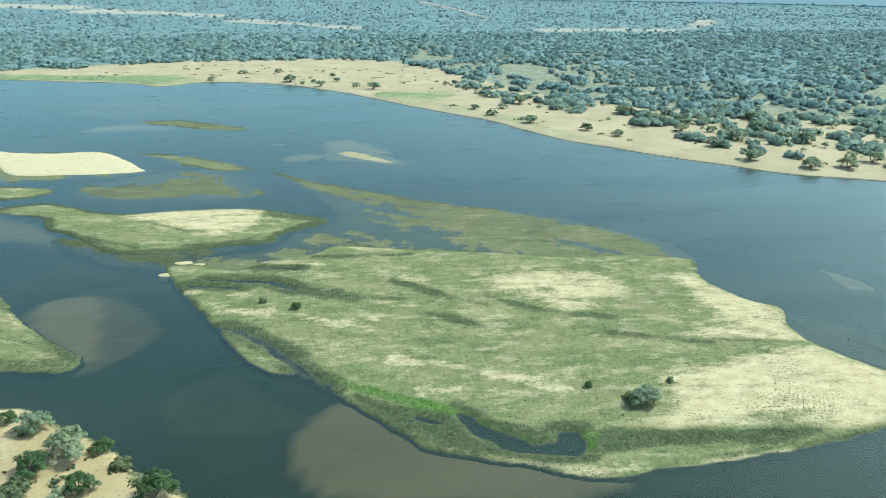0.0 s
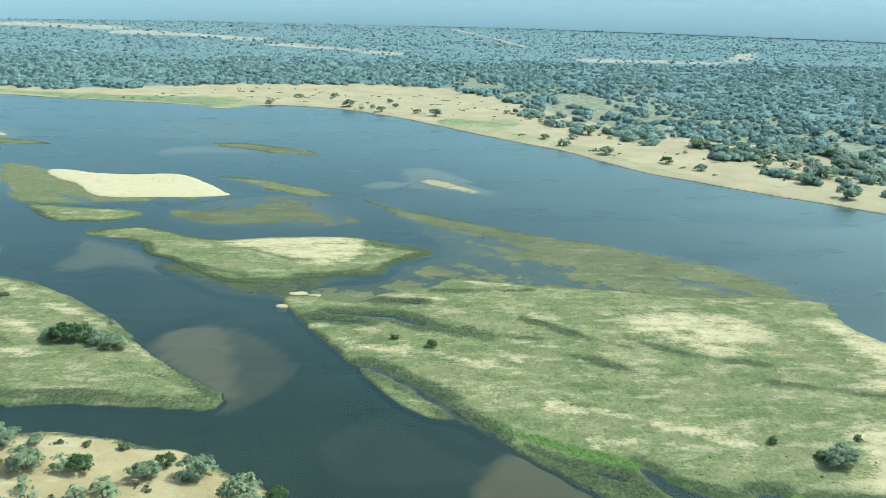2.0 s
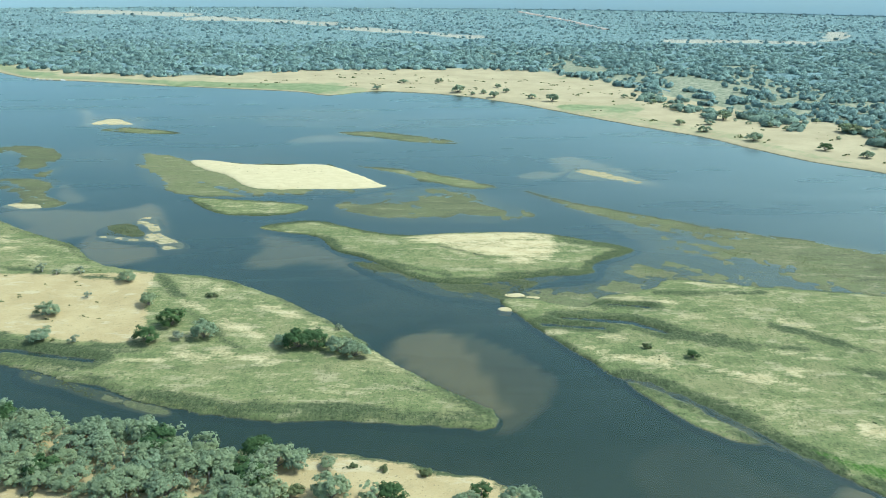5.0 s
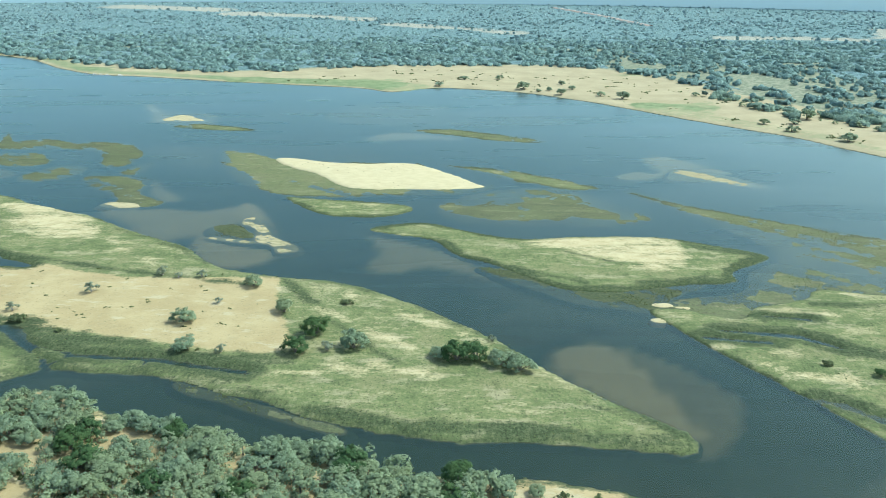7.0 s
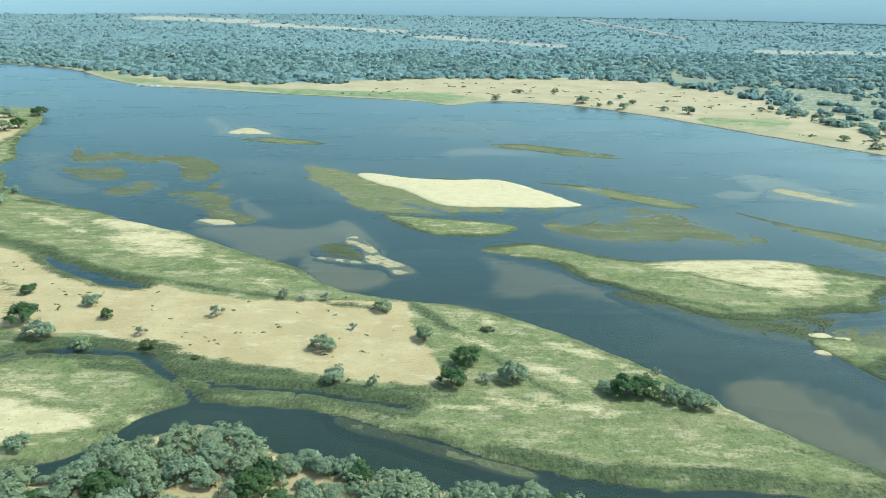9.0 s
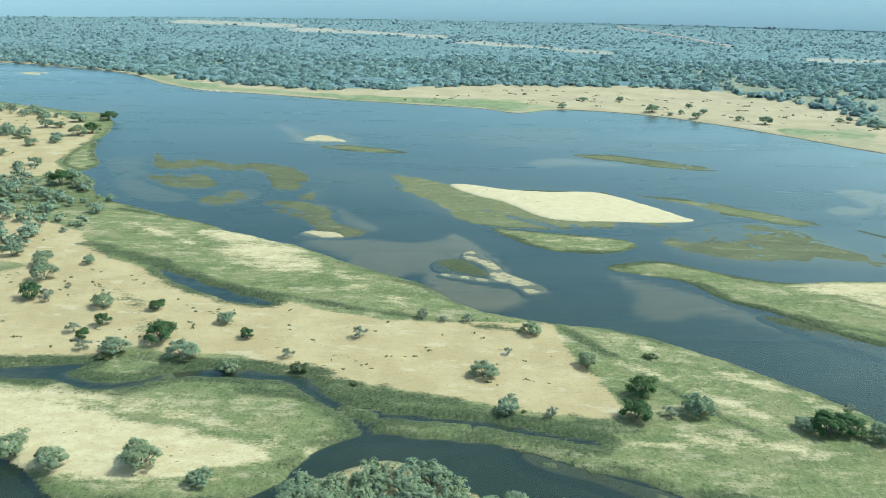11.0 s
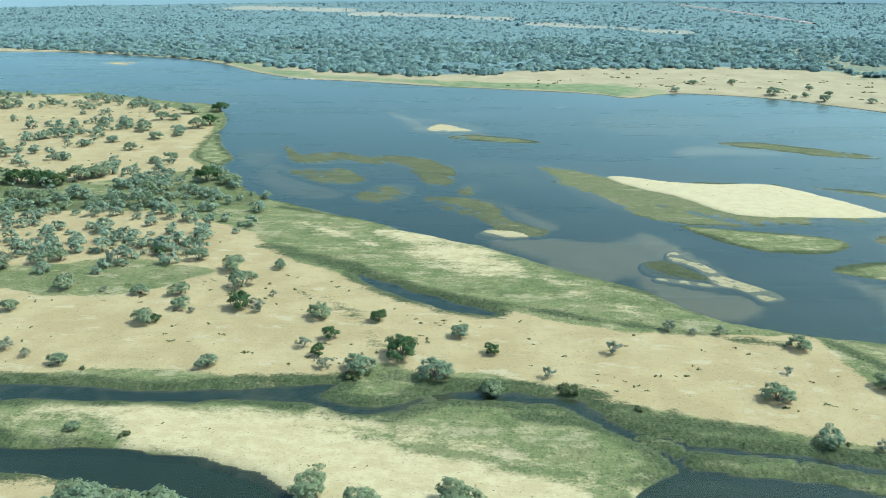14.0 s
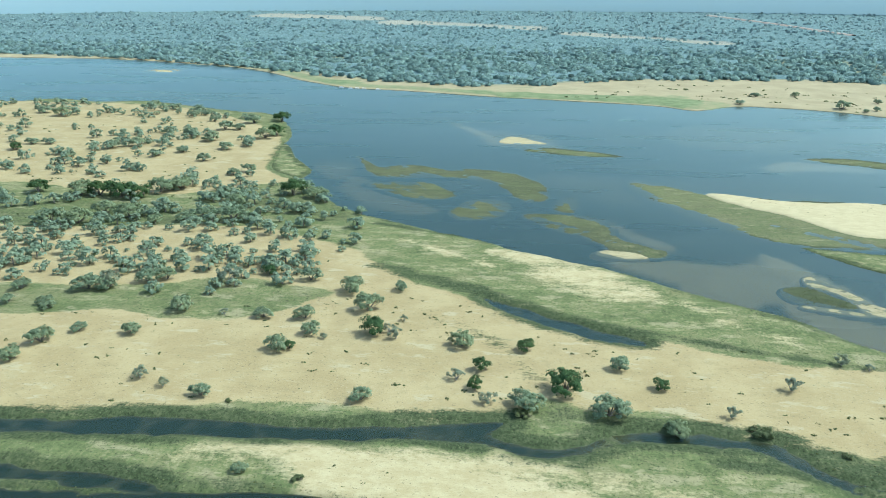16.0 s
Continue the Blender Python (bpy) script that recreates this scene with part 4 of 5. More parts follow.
land("reed_fringe", SANDBANK_FRINGE, "green sedge fringe round a sandbank", cell=2.5, top=0.3, ragged=5, base=(0.06, 0.28, 0), patchy=0.02, reeds=0.25, sunk=0.05, seed=14, category="marsh")
land("grass_islet", ISLET, "small green islet with sandy patches", cell=2.0, top=0.7, ragged=2, base=(0.22, 0, 0), rim=7, seed=15)
land("reed_bar", SLENDER, "slender green sedge bar", cell=2.0, top=0.35, ragged=3, patchy=-0.05, base=(0.08, 0.3, 0), reeds=0.3, seed=16, category="marsh")
land("reed_bar", GREEN_BAR, "slender green sedge bar", cell=2.5, top=0.35, ragged=4, patchy=-0.05, base=(0.08, 0.4, 0), reeds=0.3, seed=17, category="marsh")
land("sandbank", SMALL_SAND, "small pale sandbank", cell=2.0, top=0.6, ragged=4, patchy=-0.15, base=(0.95, 0, 0), rim=0, rim_sedge=0, seed=18, category="sandbank")
land("reed_bar", SMALL_GREEN, "slender green sedge bar", cell=2.5, top=0.35, ragged=3, patchy=-0.25, base=(0, 0.3, 0), seed=19, category="marsh")
land("sandbank", E_BAR, "low streaky sandbank barely above water", cell=1.6, ragged=4, patchy=0.32, sunk=0.02, base=(0.66, 0.3, 0), seed=20, rim=0, rim_sedge=0, category="sandbank")
land("sandbank", H_BAR, "curved white sandbank beside a weed islet", cell=1.2, ragged=3, shelf=9, patchy=0.03, sunk=0.02, base=(0.62, 0, 0), seed=21, rim=0, rim_sedge=0, category="sandbank")
land("reed_bar", H_WEED, "dark weed islet beside a small sandbank", cell=1.2, ragged=2.5, patchy=-0.05, base=(0.12, 0.8, 0), reeds=0.5, seed=37, category="marsh")
for n, loop in enumerate((WEED_A, WEED_B, WEED_C, WEED_D, WEED_E)):
    land("reed_marsh", loop, "patchy olive water weed at the surface", cell=2.0, ragged=5, patchy=-0.14, sunk=0.035, base=(0.16, 0.55, 0), reeds=0.35, seed=22 + n, category="marsh")
land("sandbank", WHITE_SPIT, "thin white sand spit with weed", cell=1.4, ragged=2.5, patchy=0.06, base=(0.75, 0.1, 0), seed=27, rim=0, rim_sedge=0, category="sandbank")
land("reed_bar", SPIT_WEED, "green weed strip beside a thin sand spit", cell=1.4, ragged=3, patchy=0.05, base=(0.2, 0.5, 0), reeds=0.4, seed=39, category="marsh")
land("reed_marsh", STILL_WEED, "dark weed bed just under the surface", cell=2.5, ragged=6, patchy=-0.05, sunk=0.1, base=(0.1, 0.5, 0), reeds=0.03, seed=28, category="marsh")
land("reed_marsh", EAST_WEED, "dark weed bed just under the surface", cell=2.0, ragged=4, patchy=0.15, sunk=0.15, base=(0, 1.0, 0), seed=35, category="marsh")
land("sandbank", EAST_BAR, "thin white sand streak in the river", cell=1.4, ragged=3, patchy=0.3, sunk=0.1, base=(0.62, 0, 0), seed=36, rim=0, rim_sedge=0, category="sandbank")
land("reed_bar", RIM_REEDS, "broken strip of reeds and mud off the shore", cell=1.2, ragged=2, patchy=0.1, base=(0.2, 0.7, 0), reeds=0.8, seed=41, category="marsh")
land("sandbank", FAR_STREAK, "thin sand streak in the far reach", cell=2.0, ragged=3, patchy=0.08, base=(0.8, 0.1, 0), seed=43, rim=0, rim_sedge=0, category="sandbank")
land("grass_spit", GREEN_SPIT, "small green spit with pale grass", cell=2.0, top=0.6, ragged=2, base=(0.25, 0, 0), rim=9, seed=29)
for n, (px, py, r) in enumerate(((-117, 500, 3.0), (-107, 497, 1.8), (-123, 480, 2.8))):
    ring = [(px + 1.8 * r * math.cos(q), py + r * 0.7 * math.sin(q)) for q in np.arange(0, 6.2, 0.9)]
    land("sandbank", ring, "tiny white sand patch at a creek mouth", cell=0.8, top=0.4, ragged=4, shelf=4, base=(0.85, 0, 0), rim=0, rim_sedge=0, seed=31 + n, category="sandbank")


# ---------------------------------------------------------------- trees
def leaf_cards(rng, centres, radii, count, size, flat=1.0, heart=None, squash=0.6):
    """Corners and normals of leaf sprays laid over the lobes of a crown, facing outwards from its heart."""
    pick = rng.choice(len(centres), count, p=radii**2 / (radii**2).sum())
    way = rng.normal(size=(count, 3))
    way /= np.linalg.norm(way, axis=1)[:, None]
    way[:, 2] = np.where(way[:, 2] < -0.35, -way[:, 2], way[:, 2])
    reach = radii[pick] * rng.uniform(0.5, 1.1, count)
    place = centres[pick] + way * reach[:, None] * np.array([1, 1, flat])
    out = (place - (centres.mean(0) if heart is None else heart)) * np.array([1, 1, 1 / squash])
    out /= np.linalg.norm(out, axis=1)[:, None] + 1e-6
    round_way = out * 0.5 + way * 0.5 + rng.normal(size=(count, 3)) * 0.14 + np.array([0, 0, 0.3])
    round_way /= np.linalg.norm(round_way, axis=1)[:, None]
    face = round_way + rng.normal(size=(count, 3)) * 0.28
    face /= np.linalg.norm(face, axis=1)[:, None]
    side = np.cross(face, rng.normal(size=(count, 3)))
    side /= np.linalg.norm(side, axis=1)[:, None]
    up = np.cross(face, side)
    s = size * rng.uniform(0.6, 1.3, (count, 1))
    l = s * rng.uniform(0.7, 1.2, (count, 1))
    corners = np.stack([place - side * s - up * l * 0.5, place + side * s * 0.6 - up * l, place + side * s + up * l * 0.6, place - side * s * 0.5 + up * l], 1)
    return corners.reshape(-1, 3), np.repeat(round_way, 4, 0)


def quads_mesh(name, corners, normals):
    mesh = bpy.data.meshes.new(name)
    fill(mesh, corners, np.arange(len(corners)).reshape(-1, 4))
    mesh.polygons.foreach_set("use_smooth", np.ones(len(mesh.polygons), bool))
    mesh.normals_split_custom_set_from_vertices(normals.astype(np.float32))
    return mesh


def limbs_mesh(name, paths, sides=6):
    """Tapered round limbs along bent paths of (place, radius)."""
    verts, faces = [], []
    for path in paths:
        start = len(verts)
        for p, r in path:
            for i in range(sides):
                a = 2 * math.pi * i / sides
                verts.append((p[0] + r * math.cos(a), p[1] + r * math.sin(a), p[2]))
        for j in range(len(path) - 1):
            for i in range(sides):
                u, v = start + j * sides + i, start + j * sides + (i + 1) % sides
                faces.append((u, v, v + sides, u + sides))
    mesh = bpy.data.meshes.new(name)
    fill(mesh, np.array(verts), np.array(faces))
    return mesh


TREE_LABELS = [
    ("tree", "grey-green rounded acacia tree on dry ground", "tree"),
    ("tree", "dense dark green evergreen tree", "tree"),
    ("tree", "thin silvery tree with pale bare limbs", "tree"),
    ("bush", "low dark green bush", "bush"),
    ("tree", "flat-topped umbrella acacia tree", "tree"),
]


def make_tree(kind, seed):
    """A tree of 12 m crown: a forked trunk and a broad, low crown of leaf sprays on uneven lobes."""
    rng = np.random.default_rng(seed)
    name, label, category = TREE_LABELS[kind]
    root = new(name)
    tagged(root, label, category)
    # lobes, half width, half height, height of the crown's middle, sprays, their size, least and most lobe radius
    lobes, wide, half, mid, count, size, small, large = (
        (52, 4.8, 2.4, 2.6, 1950, 0.27, 0.65, 1.4), (36, 4.6, 2.9, 3.0, 1800, 0.30, 0.9, 1.7), (20, 4.6, 2.3, 3.3, 800, 0.30, 0.7, 1.4),
        (12, 4.4, 1.6, 1.7, 520, 0.50, 1.2, 2.0), (36, 4.6, 2.3, 2.7, 1800, 0.32, 0.8, 1.5))[kind]
    way = rng.normal(size=(lobes, 3))
    way /= np.linalg.norm(way, axis=1)[:, None]
    way[:, 2] = np.where(way[:, 2] < -0.45, -way[:, 2], way[:, 2])
    ang = np.arctan2(way[:, 1], way[:, 0])
    p, q = rng.uniform(0, 6.28, 2)
    uneven = 1 + 0.16 * np.sin(2 * ang + p) + 0.13 * np.sin(3 * ang + q)
    centres = way * (np.cbrt(rng.uniform(0.25, 1, lobes)) * uneven)[:, None] * np.array([wide, wide, half]) + np.array([0, 0, mid])
    radii = rng.uniform(small, large, lobes)
    crown = quads_mesh("crown", *leaf_cards(rng, centres, radii, count, size, 0.85, np.array([0, 0, mid - 0.8]), half / wide))
    part("crown", crown, M_LEAF[kind], root)
    thick = 0.42 if kind != 3 else 0.2
    fork = np.array([rng.uniform(-0.4, 0.4), rng.uniform(-0.4, 0.4), max(0.5, mid - half) * 0.75])
    paths = [[(np.array([0, 0, -0.8]), thick * 1.5), (np.array([0, 0, 0.3]), thick), (fork, thick * 0.75)]]
    for c in centres[np.argsort(-radii)[:8]]:
        bend = (fork + c) / 2 + rng.normal(size=3) * 0.4
        paths.append([(fork - np.array([0, 0, 0.3]), thick * 0.55), (bend, thick * 0.35), (c, thick * 0.12)])
    part("trunk", limbs_mesh("trunk", paths), M_PALE if kind == 2 else M_BARK, root)
    return root


PROTOS = {}
PLACED = []
rnd = random.Random(4)


def plant(kind, land_name, px, py, width, group, apart=5.0):
    """Sets a tree of that crown width on the ground, unless one stands there already."""
    if any((px - a) ** 2 + (py - b) ** 2 < apart**2 for a, b in PLACED):
        return
    z = ground_at(land_name, px, py)
    if z < -0.2:
        return
    PLACED.append((px, py))
    variant = rnd.randrange(4)
    s = width / 11.5
    m = pose(px, py, z - 0.05, 0, 0, rnd.uniform(0, 360)) @ Matrix.Diagonal((s * rnd.uniform(0.92, 1.08), s * rnd.uniform(0.92, 1.08), s * rnd.uniform(0.85, 1.12) * (0.92 if kind == 4 else 1.0), 1))
    if (kind, variant) not in PROTOS:
        PROTOS[kind, variant] = make_tree(kind, 100 + 10 * kind + variant)
        PROTOS[kind, variant].matrix_basis = m
        ob = PROTOS[kind, variant]
    else:
        src = PROTOS[kind, variant]
        keep = src.matrix_basis.copy()
        src.matrix_basis = Matrix.Identity(4)
        ob = copy_thing(src, m)
        src.matrix_basis = keep
    tagged(ob, group=group)


for rows, where, group in (
    (BEIGE_TREES, "headland", "trees on the dry grass plain"), (CENTRE_TREES, "headland", "trees on the dry grass plain"),
    (PENINSULA_TREES, "headland", "trees on the sandy peninsula"), (WEST_TREES, "headland", "trees on the dry grass plain"),
    (WEST_TREES_B, "headland", "trees on the dry grass plain"), (TIP_TREES, "headland", "trees at the point of the headland"),
    (ISLAND_BUSHES, "grass_island", "bushes on the green island"), (NEAR_TREES, "near_bank", "trees on the wooded bank"),
    (NEAR_TREES_B, "near_bank", "trees on the wooded bank"), (FAR_BANK_TREES, "ground", "trees on the far bank"),
    (FAR_BANK_TREES_B, "ground", "trees on the far bank"), (HEADLAND_TREES, "headland", "trees on the upper headland"),
    (HEADLAND_TREES_B, "headland", "trees on the upper headland"),
):
    for px, py, width, kind in rows:
        plant(kind, where, px, py, min(width, 24), group)


def spots(region, where, count, lo, hi, apart, seed, clump=60, thresh=-0.1, gap=2.0):
    """Free places for trees inside a region, in clumps: x, y, height of the ground and crown width."""
    rng = random.Random(seed)
    p = np.array(region)
    x0, y0, x1, y1 = *p.min(0), *p.max(0)
    qx = np.array([rng.uniform(x0, x1) for _ in range(count * 8)])
    qy = np.array([rng.uniform(y0, y1) for _ in range(count * 8)])
    ok = (inside(qx, qy, region) > gap) & (fbm(qx, qy, clump, 3, seed) > thresh)
    out = []
    for px, py in zip(qx[ok], qy[ok]):
        if len(out) == count:
            break
        px, py = float(px), float(py)
        if any((px - a) ** 2 + (py - b) ** 2 < apart**2 for a, b in PLACED):
            continue
        z = ground_at(where, px, py)
        if z > 0.05:
            out.append((px, py, z, rng.uniform(lo, hi) if rng.random() < 0.75 else rng.uniform(lo * 0.5, lo)))
            PLACED.append((px, py))
    return out


def grove(name, rows, cards, material, label, seed, size=0.75):
    """Many lesser trees in one mesh: trunks, and crowns of leaf sprays."""
    rng = np.random.default_rng(seed)
    corners, normals, stems = [], [], []
    for px, py, z, w in rows:
        n = 16
        way = rng.normal(size=(n, 3))
        way /= np.linalg.norm(way, axis=1)[:, None]
        way[:, 2] = np.where(way[:, 2] < -0.75, -way[:, 2], way[:, 2])
        tall = rng.uniform(0.21, 0.30)
        heart = np.array([px, py, z + w * tall * 1.0])
        centres = heart + way * (w * rng.uniform(0.24, 0.4, (n, 1))) * np.array([1, 1, tall / 0.36])
        c, m = leaf_cards(rng, centres, w * rng.uniform(0.09, 0.16, n), cards, size * w / 11, 0.8, heart - np.array([0, 0, w * 0.08]), 0.6)
        corners.append(c)
        normals.append(m)
        r = w * 0.022
        top = np.array([px, py, z + w * 0.35])
        for dx, dy in ((r, 0), (0, r)):
            stems.append(np.array([(px - 1.6 * dx, py - 1.6 * dy, z - 0.5), (px + 1.6 * dx, py + 1.6 * dy, z - 0.5), top + (dx, dy, 0), top - (dx, dy, 0)]))
    normals += [np.tile((0.3, -0.8, 0.5), (4, 1))] * len(stems)
    mesh = quads_mesh(name, np.concatenate(corners + stems), np.concatenate(normals))
    mesh.materials.append(material)
    mesh.materials.append(M_BARK)
    index = np.zeros(len(mesh.polygons), np.int32)
    index[-len(stems):] = 1
    mesh.polygons.foreach_set("material_index", index)
    tagged(new(name, mesh), label, "woodland", kind="stuff")


WOOD = [(-640, 390), (-600, 380), (-560, 362), (-500, 346), (-462, 366), (-440, 386), (-395, 386), (-361, 373), (-330, 362), (-291, 352), (-250, 342), (-230, 336),
        (-228, 300), (-300, 310), (-380, 325), (-460, 330), (-560, 335), (-650, 350)]
rng_kind = random.Random(12)
for px, py, z, w in spots(WOOD, "near_bank", 140, 12, 18, 6.2, 7, thresh=-0.75, gap=0.5):
    PLACED.remove((px, py))
    plant(rng_kind.choice((0, 0, 0, 0, 0, 0, 1)), "near_bank", px, py, w, "trees on the wooded bank", 4)
grove("undergrowth", spots(WOOD, "near_bank", 170, 9, 15, 3.6, 18, thresh=-0.55, gap=-1.0), 520, M_LEAF[0], "close grey-green trees on the near bank", 20, 0.32)
grove("undergrowth", spots([(-640, 350), (-225, 325), (-100, 240), (-60, 180), (-200, 150), (-640, 230)], "near_bank", 260, 8, 14, 7, 17, thresh=-0.2), 100, M_LEAF[0], "grey-green trees along the near bank", 21)
UPPER = spots([(-700, 600), (-640, 640), (-640, 700), (-680, 800), (-760, 850), (-900, 830), (-1050, 760), (-1050, 640), (-900, 600), (-760, 590)], "headland", 270, 9, 17, 6.0, 8, thresh=-0.12)
UPPER += spots([(-800, 860), (-850, 1000), (-850, 1180), (-1000, 1250), (-1300, 1290), (-1350, 900), (-1000, 800)], "headland", 240, 10, 18, 7.0, 9, thresh=-0.08)
grove("grove", UPPER, 230, M_LEAF[4], "scattered grey-green acacias on dry grass", 22, 0.62)
grove("grove", spots([(190, 1380), (160, 1200), (230, 1060), (330, 930), (400, 780), (600, 640), (1000, 560), (1000, 850), (600, 960), (480, 1000), (380, 1060), (300, 1130), (240, 1240)], "ground", 90, 8, 14, 9, 10, thresh=-0.15), 200, M_LEAF[4], "scattered acacias on the far bank", 23, 0.66)


# ---------------------------------------------------------------- far woods
def far_woods(name, lo, hi, count, lobes, sprays, crown, size, seed, label, material=M_FAR_LEAF, lift=0.0, region=None):
    """Woodland beyond the river: uneven crowns of several rough lumps and loose leaf sprays, thinner in glades."""
    rng = np.random.default_rng(seed)
    y = np.sqrt(rng.uniform(lo**2, hi**2, count * 3))
    x = y * rng.uniform(-1.0, 0.95, count * 3) - 200
    if region:
        x, y = rng.uniform(*np.array(region)[:, 0][[np.argmin(np.array(region)[:, 0]), np.argmax(np.array(region)[:, 0])]], count * 6), rng.uniform(lo, hi, count * 6)
    d = inside(x, y, region or FOREST, 2)
    glade = fbm(x, y * 0.6, 170, 4, 77)
    ok = (d > 0) & (fbm(x, y, 80, 3, 81) > -0.05) if region else (d > 0) & (fbm(x, y, 60, 3, 78) < 0.36) & (glade < 0.44 + np.clip(d / 900, 0, 0.25) - 0.5 * smooth(x, 180, 420) * smooth(-d, -420, -120))
    for loop in GLADES:
        ok &= (inside(x, y, loop, 3) < 14 * fbm(x, y, 90, 3, 79)) & (inside(x, y + 70, loop, 3) < 10) | (rng.random(len(x)) < 0.12)
    x, y = x[ok][:count], y[ok][:count]
    n = len(x)
    w = crown * rng.uniform(0.55, 1.25, n)
    hearts = np.stack([x, y, 2.9 + lift + w * 0.14], 1)
    centres = np.repeat(hearts, lobes, 0) + rng.normal(size=(n * lobes, 3)) * np.repeat(w, lobes)[:, None] * np.array([0.25, 0.25, 0.055])
    radii = np.repeat(w, lobes) * rng.uniform(0.17, 0.34, n * lobes)
    # each lump: rings of corners, pushed in and out
    sides, rise = 5, np.radians([-30, 12, 50, 82])
    m = len(centres)
    a = np.arange(sides) * 2 * np.pi / sides
    ring = np.stack([np.cos(rise)[:, None] * np.cos(a), np.cos(rise)[:, None] * np.sin(a), np.repeat(np.sin(rise)[:, None] * 0.72, sides, 1)], -1).reshape(-1, 3)
    per = len(ring)
    turn = rng.uniform(0, 6.283, m)
    rx = ring[None, :, 0] * np.cos(turn)[:, None] - ring[None, :, 1] * np.sin(turn)[:, None]
    ry = ring[None, :, 0] * np.sin(turn)[:, None] + ring[None, :, 1] * np.cos(turn)[:, None]
    push = radii[:, None] * rng.uniform(0.65, 1.3, (m, per))
    verts = (np.stack([rx, ry, np.repeat(ring[None, :, 2], m, 0)], -1) * push[..., None] + centres[:, None, :]).reshape(-1, 3)
    i, j = np.meshgrid(np.arange(len(rise) - 1), np.arange(sides), indexing="ij")
    quad = np.stack([i * sides + j, i * sides + (j + 1) % sides, (i + 1) * sides + (j + 1) % sides, (i + 1) * sides + j], -1).reshape(-1, 4)
    faces = (quad[None] + (np.arange(m) * per)[:, None, None]).reshape(-1, 4)
    pick = rng.integers(0, m, n * sprays)
    way = rng.normal(size=(len(pick), 3))
    way /= np.linalg.norm(way, axis=1)[:, None]
    way[:, 2] = np.abs(way[:, 2])
    place = centres[pick] + way * radii[pick, None] * rng.uniform(0.85, 1.2, (len(pick), 1))
    side = np.cross(way, rng.normal(size=(len(pick), 3)))
    side /= np.linalg.norm(side, axis=1)[:, None]
    up = np.cross(way, side)
    s = size * rng.uniform(0.6, 1.3, (len(pick), 1))
    leaves = np.stack([place - side * s - up * s * 0.6, place + side * s * 0.7 - up * s, place + side * s + up * s * 0.6, place - side * s * 0.6 + up * s], 1).reshape(-1, 3)
    mesh = bpy.data.meshes.new(name)
    fill(mesh, np.concatenate([verts, leaves]), np.concatenate([faces, len(verts) + np.arange(len(leaves)).reshape(-1, 4)]))
    mesh.polygons.foreach_set("use_smooth", np.ones(len(mesh.polygons), bool))
    bowl = np.concatenate([(verts - np.repeat(np.repeat(hearts, lobes, 0), per, 0)) / np.repeat(np.repeat(w, lobes), per)[:, None], np.repeat(way, 4, 0) * 0.4]) + np.array([0, 0, 0.42])
    mesh.normals_split_custom_set_from_vertices((bowl / np.linalg.norm(bowl, axis=1)[:, None]).astype(np.float32))
    mesh.materials.append(material)
    tagged(new(name, mesh), label, "woodland", kind="stuff")


GLADES = []
for (ax, ay), (bx, by) in zip(PALE_FAR[::2], PALE_FAR[1::2]):
    p, q = 13 * (ay / 1000) ** 2, 13 * (by / 1000) ** 2
    GLADES.append([(ax - 60, ay), (ax, ay + p), ((ax + bx) / 2, (ay + by) / 2 + (p + q) / 2), (bx, by + q), (bx + 60, by), (bx, by - q), ((ax + bx) / 2 + 40, (ay + by) / 2 - (p + q) / 3), (ax, ay - p)])
GLADES.append([(960, 2390), (1040, 2410), (1180, 2590), (1330, 2850), (1240, 2860), (1140, 2640), (1040, 2480)])
OPEN_BANK = [(190, 1380), (160, 1200), (230, 1060), (330, 930), (400, 780), (600, 640), (1000, 560), (1000, 850), (600, 960), (480, 1000), (380, 1060), (300, 1130), (240, 1240)]
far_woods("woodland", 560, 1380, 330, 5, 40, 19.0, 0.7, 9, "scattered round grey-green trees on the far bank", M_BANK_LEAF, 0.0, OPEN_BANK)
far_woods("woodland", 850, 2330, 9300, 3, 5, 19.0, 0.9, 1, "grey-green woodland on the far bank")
far_woods("woodland", 2080, 3200, 11000, 1, 1, 21.0, 1.2, 2, "hazy woodland behind the far bank", M_MID_LEAF, 1.8)
far_woods("woodland", 2850, 4690, 8000, 1, 0, 23.0, 2.0, 5, "pale hazy woodland reaching to the horizon", M_HAZE_LEAF, 2.6)


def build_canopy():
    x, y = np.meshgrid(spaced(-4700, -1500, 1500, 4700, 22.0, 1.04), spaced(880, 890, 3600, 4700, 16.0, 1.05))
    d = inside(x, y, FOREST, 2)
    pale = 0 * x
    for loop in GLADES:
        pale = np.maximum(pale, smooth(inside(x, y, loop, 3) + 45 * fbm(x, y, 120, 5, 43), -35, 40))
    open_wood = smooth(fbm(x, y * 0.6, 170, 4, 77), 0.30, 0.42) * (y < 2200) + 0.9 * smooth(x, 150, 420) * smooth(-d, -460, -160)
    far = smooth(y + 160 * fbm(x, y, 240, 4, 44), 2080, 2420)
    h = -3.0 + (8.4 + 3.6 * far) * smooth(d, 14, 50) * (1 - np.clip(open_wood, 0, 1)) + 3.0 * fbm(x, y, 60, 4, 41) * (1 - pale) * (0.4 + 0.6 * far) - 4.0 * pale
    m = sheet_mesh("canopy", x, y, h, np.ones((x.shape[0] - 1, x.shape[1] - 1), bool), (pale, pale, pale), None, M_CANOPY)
    tagged(new("canopy", m), "closed hazy woodland canopy of the plain", "woodland", kind="stuff")


build_canopy()

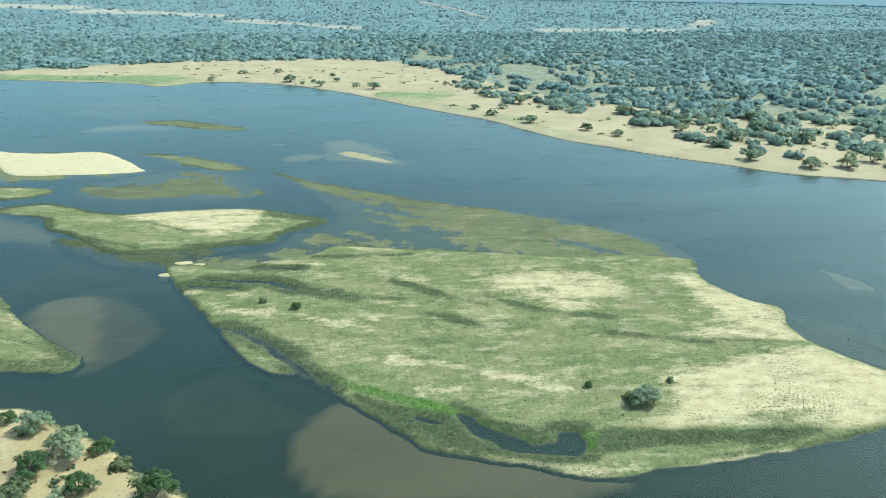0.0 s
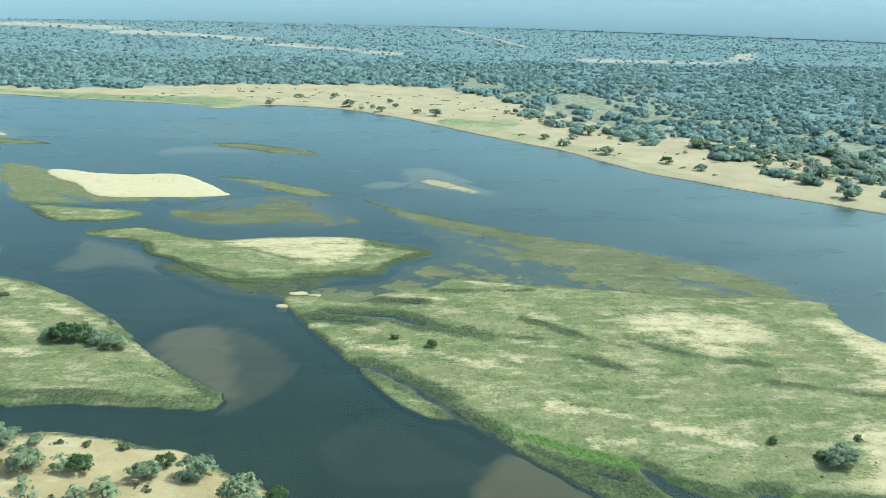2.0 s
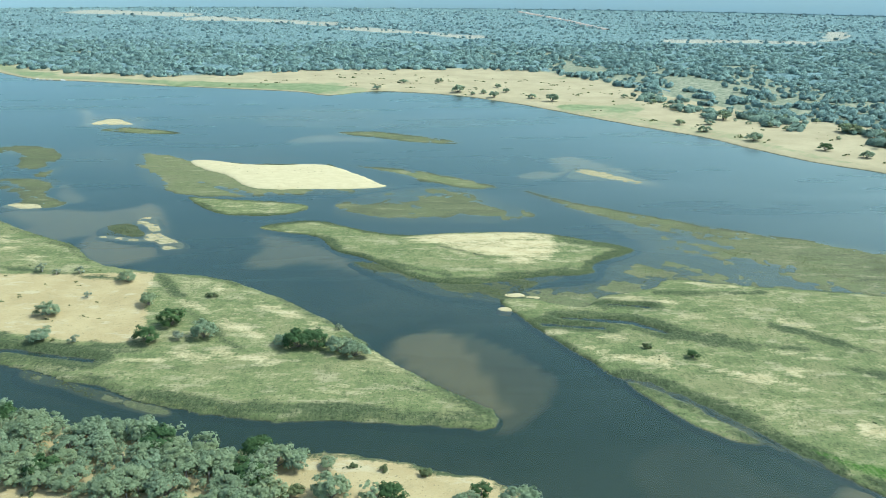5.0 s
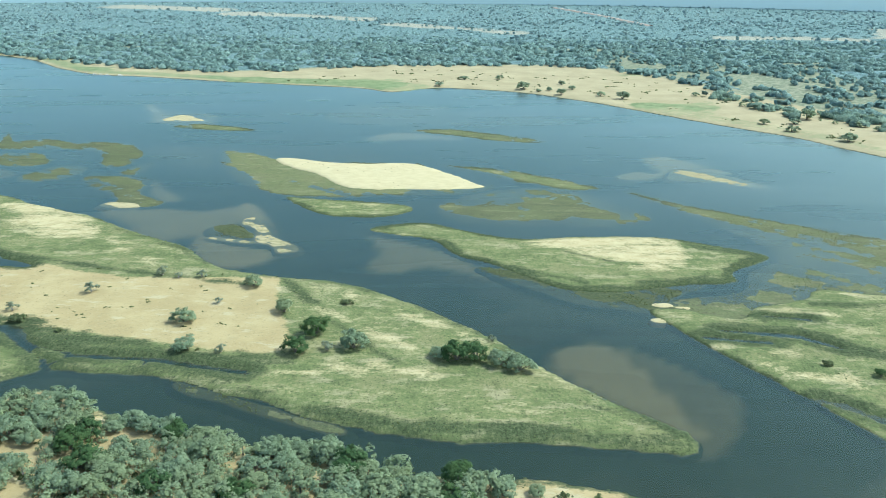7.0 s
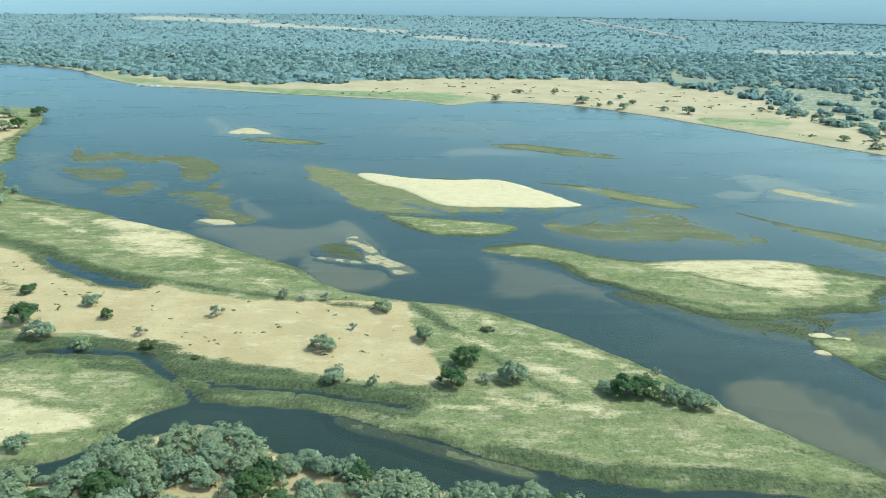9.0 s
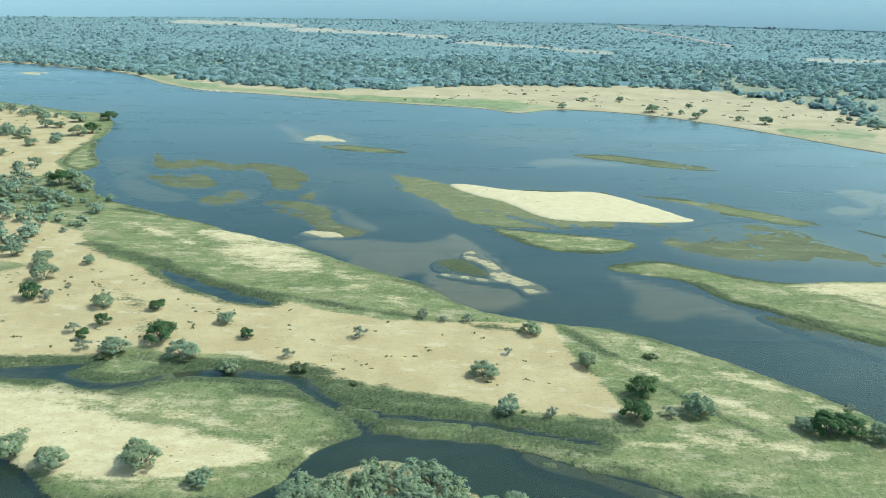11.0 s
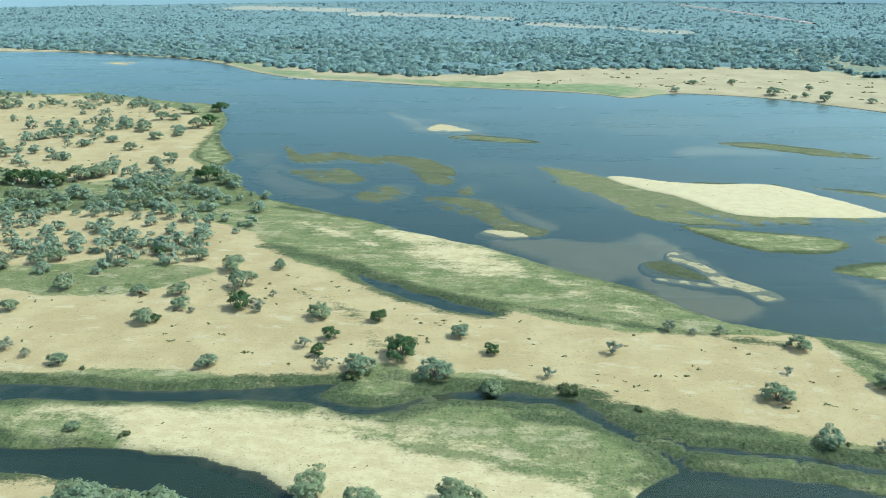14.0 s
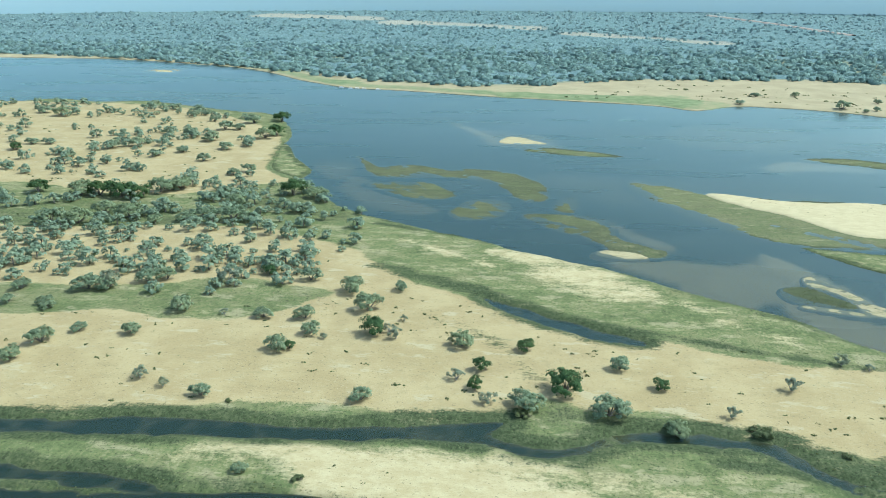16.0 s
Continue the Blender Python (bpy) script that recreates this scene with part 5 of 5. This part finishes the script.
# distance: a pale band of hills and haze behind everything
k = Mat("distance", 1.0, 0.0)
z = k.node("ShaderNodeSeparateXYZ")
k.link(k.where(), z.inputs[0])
# haze painted as a gradient by height, given off as a glow
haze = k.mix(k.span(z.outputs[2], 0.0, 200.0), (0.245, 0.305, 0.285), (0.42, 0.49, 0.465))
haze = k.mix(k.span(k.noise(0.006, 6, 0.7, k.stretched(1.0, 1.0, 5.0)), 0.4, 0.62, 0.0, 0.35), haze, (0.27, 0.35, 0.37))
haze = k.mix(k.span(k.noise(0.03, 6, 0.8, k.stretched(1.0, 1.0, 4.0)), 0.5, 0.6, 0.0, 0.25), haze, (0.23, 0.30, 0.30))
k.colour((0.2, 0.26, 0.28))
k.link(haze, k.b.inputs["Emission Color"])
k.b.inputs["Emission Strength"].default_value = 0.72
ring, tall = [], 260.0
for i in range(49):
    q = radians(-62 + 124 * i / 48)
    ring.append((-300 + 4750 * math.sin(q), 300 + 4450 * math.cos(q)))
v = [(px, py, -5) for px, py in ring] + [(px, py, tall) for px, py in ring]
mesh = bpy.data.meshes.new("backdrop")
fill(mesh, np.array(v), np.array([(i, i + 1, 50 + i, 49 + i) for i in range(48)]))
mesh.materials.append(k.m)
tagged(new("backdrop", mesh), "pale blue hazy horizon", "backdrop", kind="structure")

# red earth track over the plain
k = Mat("red_earth", 0.95, 0.1)
k.colour(k.mix(k.span(k.noise(0.02, 5), 0.4, 0.6), (0.36, 0.28, 0.21), (0.43, 0.34, 0.26)))
v = []
for px, py, w in ((345, 4300, 6.5), (400, 3850, 6), (445, 3450, 5), (462, 3100, 4.5), (478, 2850, 4)):
    v += [(px - w - 14, py, 2), (px - w, py, 13), (px + w, py, 13), (px + w + 14, py, 2)]
mesh = bpy.data.meshes.new("track")
fill(mesh, np.array(v), np.array([(4 * i + j, 4 * i + j + 1, 4 * i + j + 5, 4 * i + j + 4) for i in range(4) for j in range(3)]))
mesh.materials.append(k.m)
tagged(new("track", mesh), "straight red earth track through woodland", "track", kind="structure")


# ---------------------------------------------------------------- scrub and boats
def scrub(region, where, count, seed, lo=0.5, hi=1.6):
    """Low dry bushes strewn over a plain."""
    rng = np.random.default_rng(seed)
    rows = spots(region, where, count, lo, hi, 1.2, seed, 30, -0.05)
    out, turns = [], []
    for px, py, z, w in rows:
        n = 4
        c = np.stack([px + rng.normal(size=n) * w * 0.8, py + rng.normal(size=n) * w * 0.5, z + w * rng.uniform(0.1, 0.35, n)], 1)
        cards, ways = leaf_cards(rng, c, w * rng.uniform(0.3, 0.5, n), 22, 0.32 * w, 0.7)
        out.append(cards)
        turns.append(ways)
    mesh = quads_mesh("scrub", np.concatenate(out), np.concatenate(turns))
    mesh.materials.append(M_LEAF[3])
    tagged(new("scrub", mesh), "small dry bushes dotted over the grass", "scrub", kind="stuff")


scrub([(-880, 560), (-640, 610), (-340, 530), (-325, 450), (-560, 485), (-850, 465)], "headland", 210, 61, 0.4, 1.2)
scrub([(-1300, 1250), (-860, 1150), (-800, 880), (-680, 720), (-700, 620), (-1000, 620), (-1300, 850)], "headland", 330, 62, 0.6, 1.8)
scrub([(-650, 440), (-470, 400), (-520, 390), (-640, 415)], "headland", 30, 63, 0.25, 0.6)
scrub([(-200, 330), (-110, 280), (-80, 250), (-200, 240), (-420, 330), (-420, 370), (-260, 335)], "near_bank", 260, 64, 0.8, 2.4)
scrub([(-500, 1425), (-250, 1400), (0, 1240), (250, 870), (420, 700), (600, 640), (600, 900), (250, 1150), (100, 1500), (-300, 1600)], "ground", 260, 65, 1.0, 3.2)
scrub(SANDBANK, "sandbank", 70, 68, 0.2, 0.6)
scrub([(-20, 330), (120, 265), (150, 340), (100, 440), (-60, 420)], "grass_island", 120, 67, 0.3, 0.7)

k = Mat("white_paint", 0.4, 0.5)
k.colour(k.mix(k.noise(1.5), (0.72, 0.72, 0.70), (0.82, 0.82, 0.80)))
M_WHITE = k.m
k = Mat("boat_seat", 0.7, 0.3)
k.colour(k.mix(k.noise(2.0), (0.16, 0.14, 0.11), (0.24, 0.21, 0.17)))
M_SEAT = k.m


def make_boat():
    """An open river boat with a canopy on posts."""
    root = tagged(new("boat"), "white river boat with a canopy moored at the bank", "boat", "boats moored at the bank")
    sections = []
    for px, half, keel, rail in ((-4.5, 1.1, -0.2, 0.7), (-2, 1.3, -0.35, 0.7), (1, 1.3, -0.35, 0.75), (3.4, 0.9, -0.2, 0.9), (4.8, 0.08, 0.3, 1.1)):
        sections.append([(px, -half, rail), (px, -half * 0.75, keel), (px, half * 0.75, keel), (px, half, rail), (px, half * 0.85, rail), (px, half * 0.6, keel + 0.15), (px, -half * 0.6, keel + 0.15), (px, -half * 0.85, rail)])
    v = np.array(sections).reshape(-1, 3)
    f = [(8 * i + j, 8 * i + (j + 1) % 8, 8 * i + 8 + (j + 1) % 8, 8 * i + 8 + j) for i in range(4) for j in range(8)]
    hull = bpy.data.meshes.new("hull")
    fill(hull, v, np.array(f))
    part("hull", hull, M_WHITE, root)

    def slab(name, x0, x1, y0, y1, z0, z1, mat):
        m = bpy.data.meshes.new(name)
        bm = bmesh.new()
        bmesh.ops.create_cube(bm, size=1.0, matrix=Matrix.Translation(((x0 + x1) / 2, (y0 + y1) / 2, (z0 + z1) / 2)) @ Matrix.Diagonal((x1 - x0, y1 - y0, z1 - z0, 1)))
        bmesh.ops.bevel(bm, geom=bm.edges[:], offset=0.02, segments=1)
        bm.to_mesh(m)
        bm.free()
        part(name, m, mat, root)

    slab("canopy_roof", -3.6, 2.2, -1.3, 1.3, 2.4, 2.5, M_WHITE)
    for px in (-3.4, 2.0):
        for py in (-1.1, 1.1):
            slab("post", px - 0.04, px + 0.04, py - 0.04, py + 0.04, 0.5, 2.4, M_WHITE)
    for px in (-2.6, -0.8, 1.0):
        slab("bench", px - 0.25, px + 0.25, -0.9, 0.9, 0.1, 0.5, M_SEAT)
    return root


boat = make_boat()
boat.matrix_basis = pose(-850, 1503, 0.05, 0, 0, -8)
for px, py, turn in ((-838, 1500, -5), (-826, 1499, -14), (-868, 1512, -12), (-802, 1494, -9)):
    copy_thing(boat, pose(px, py, 0.05, 0, 0, turn))
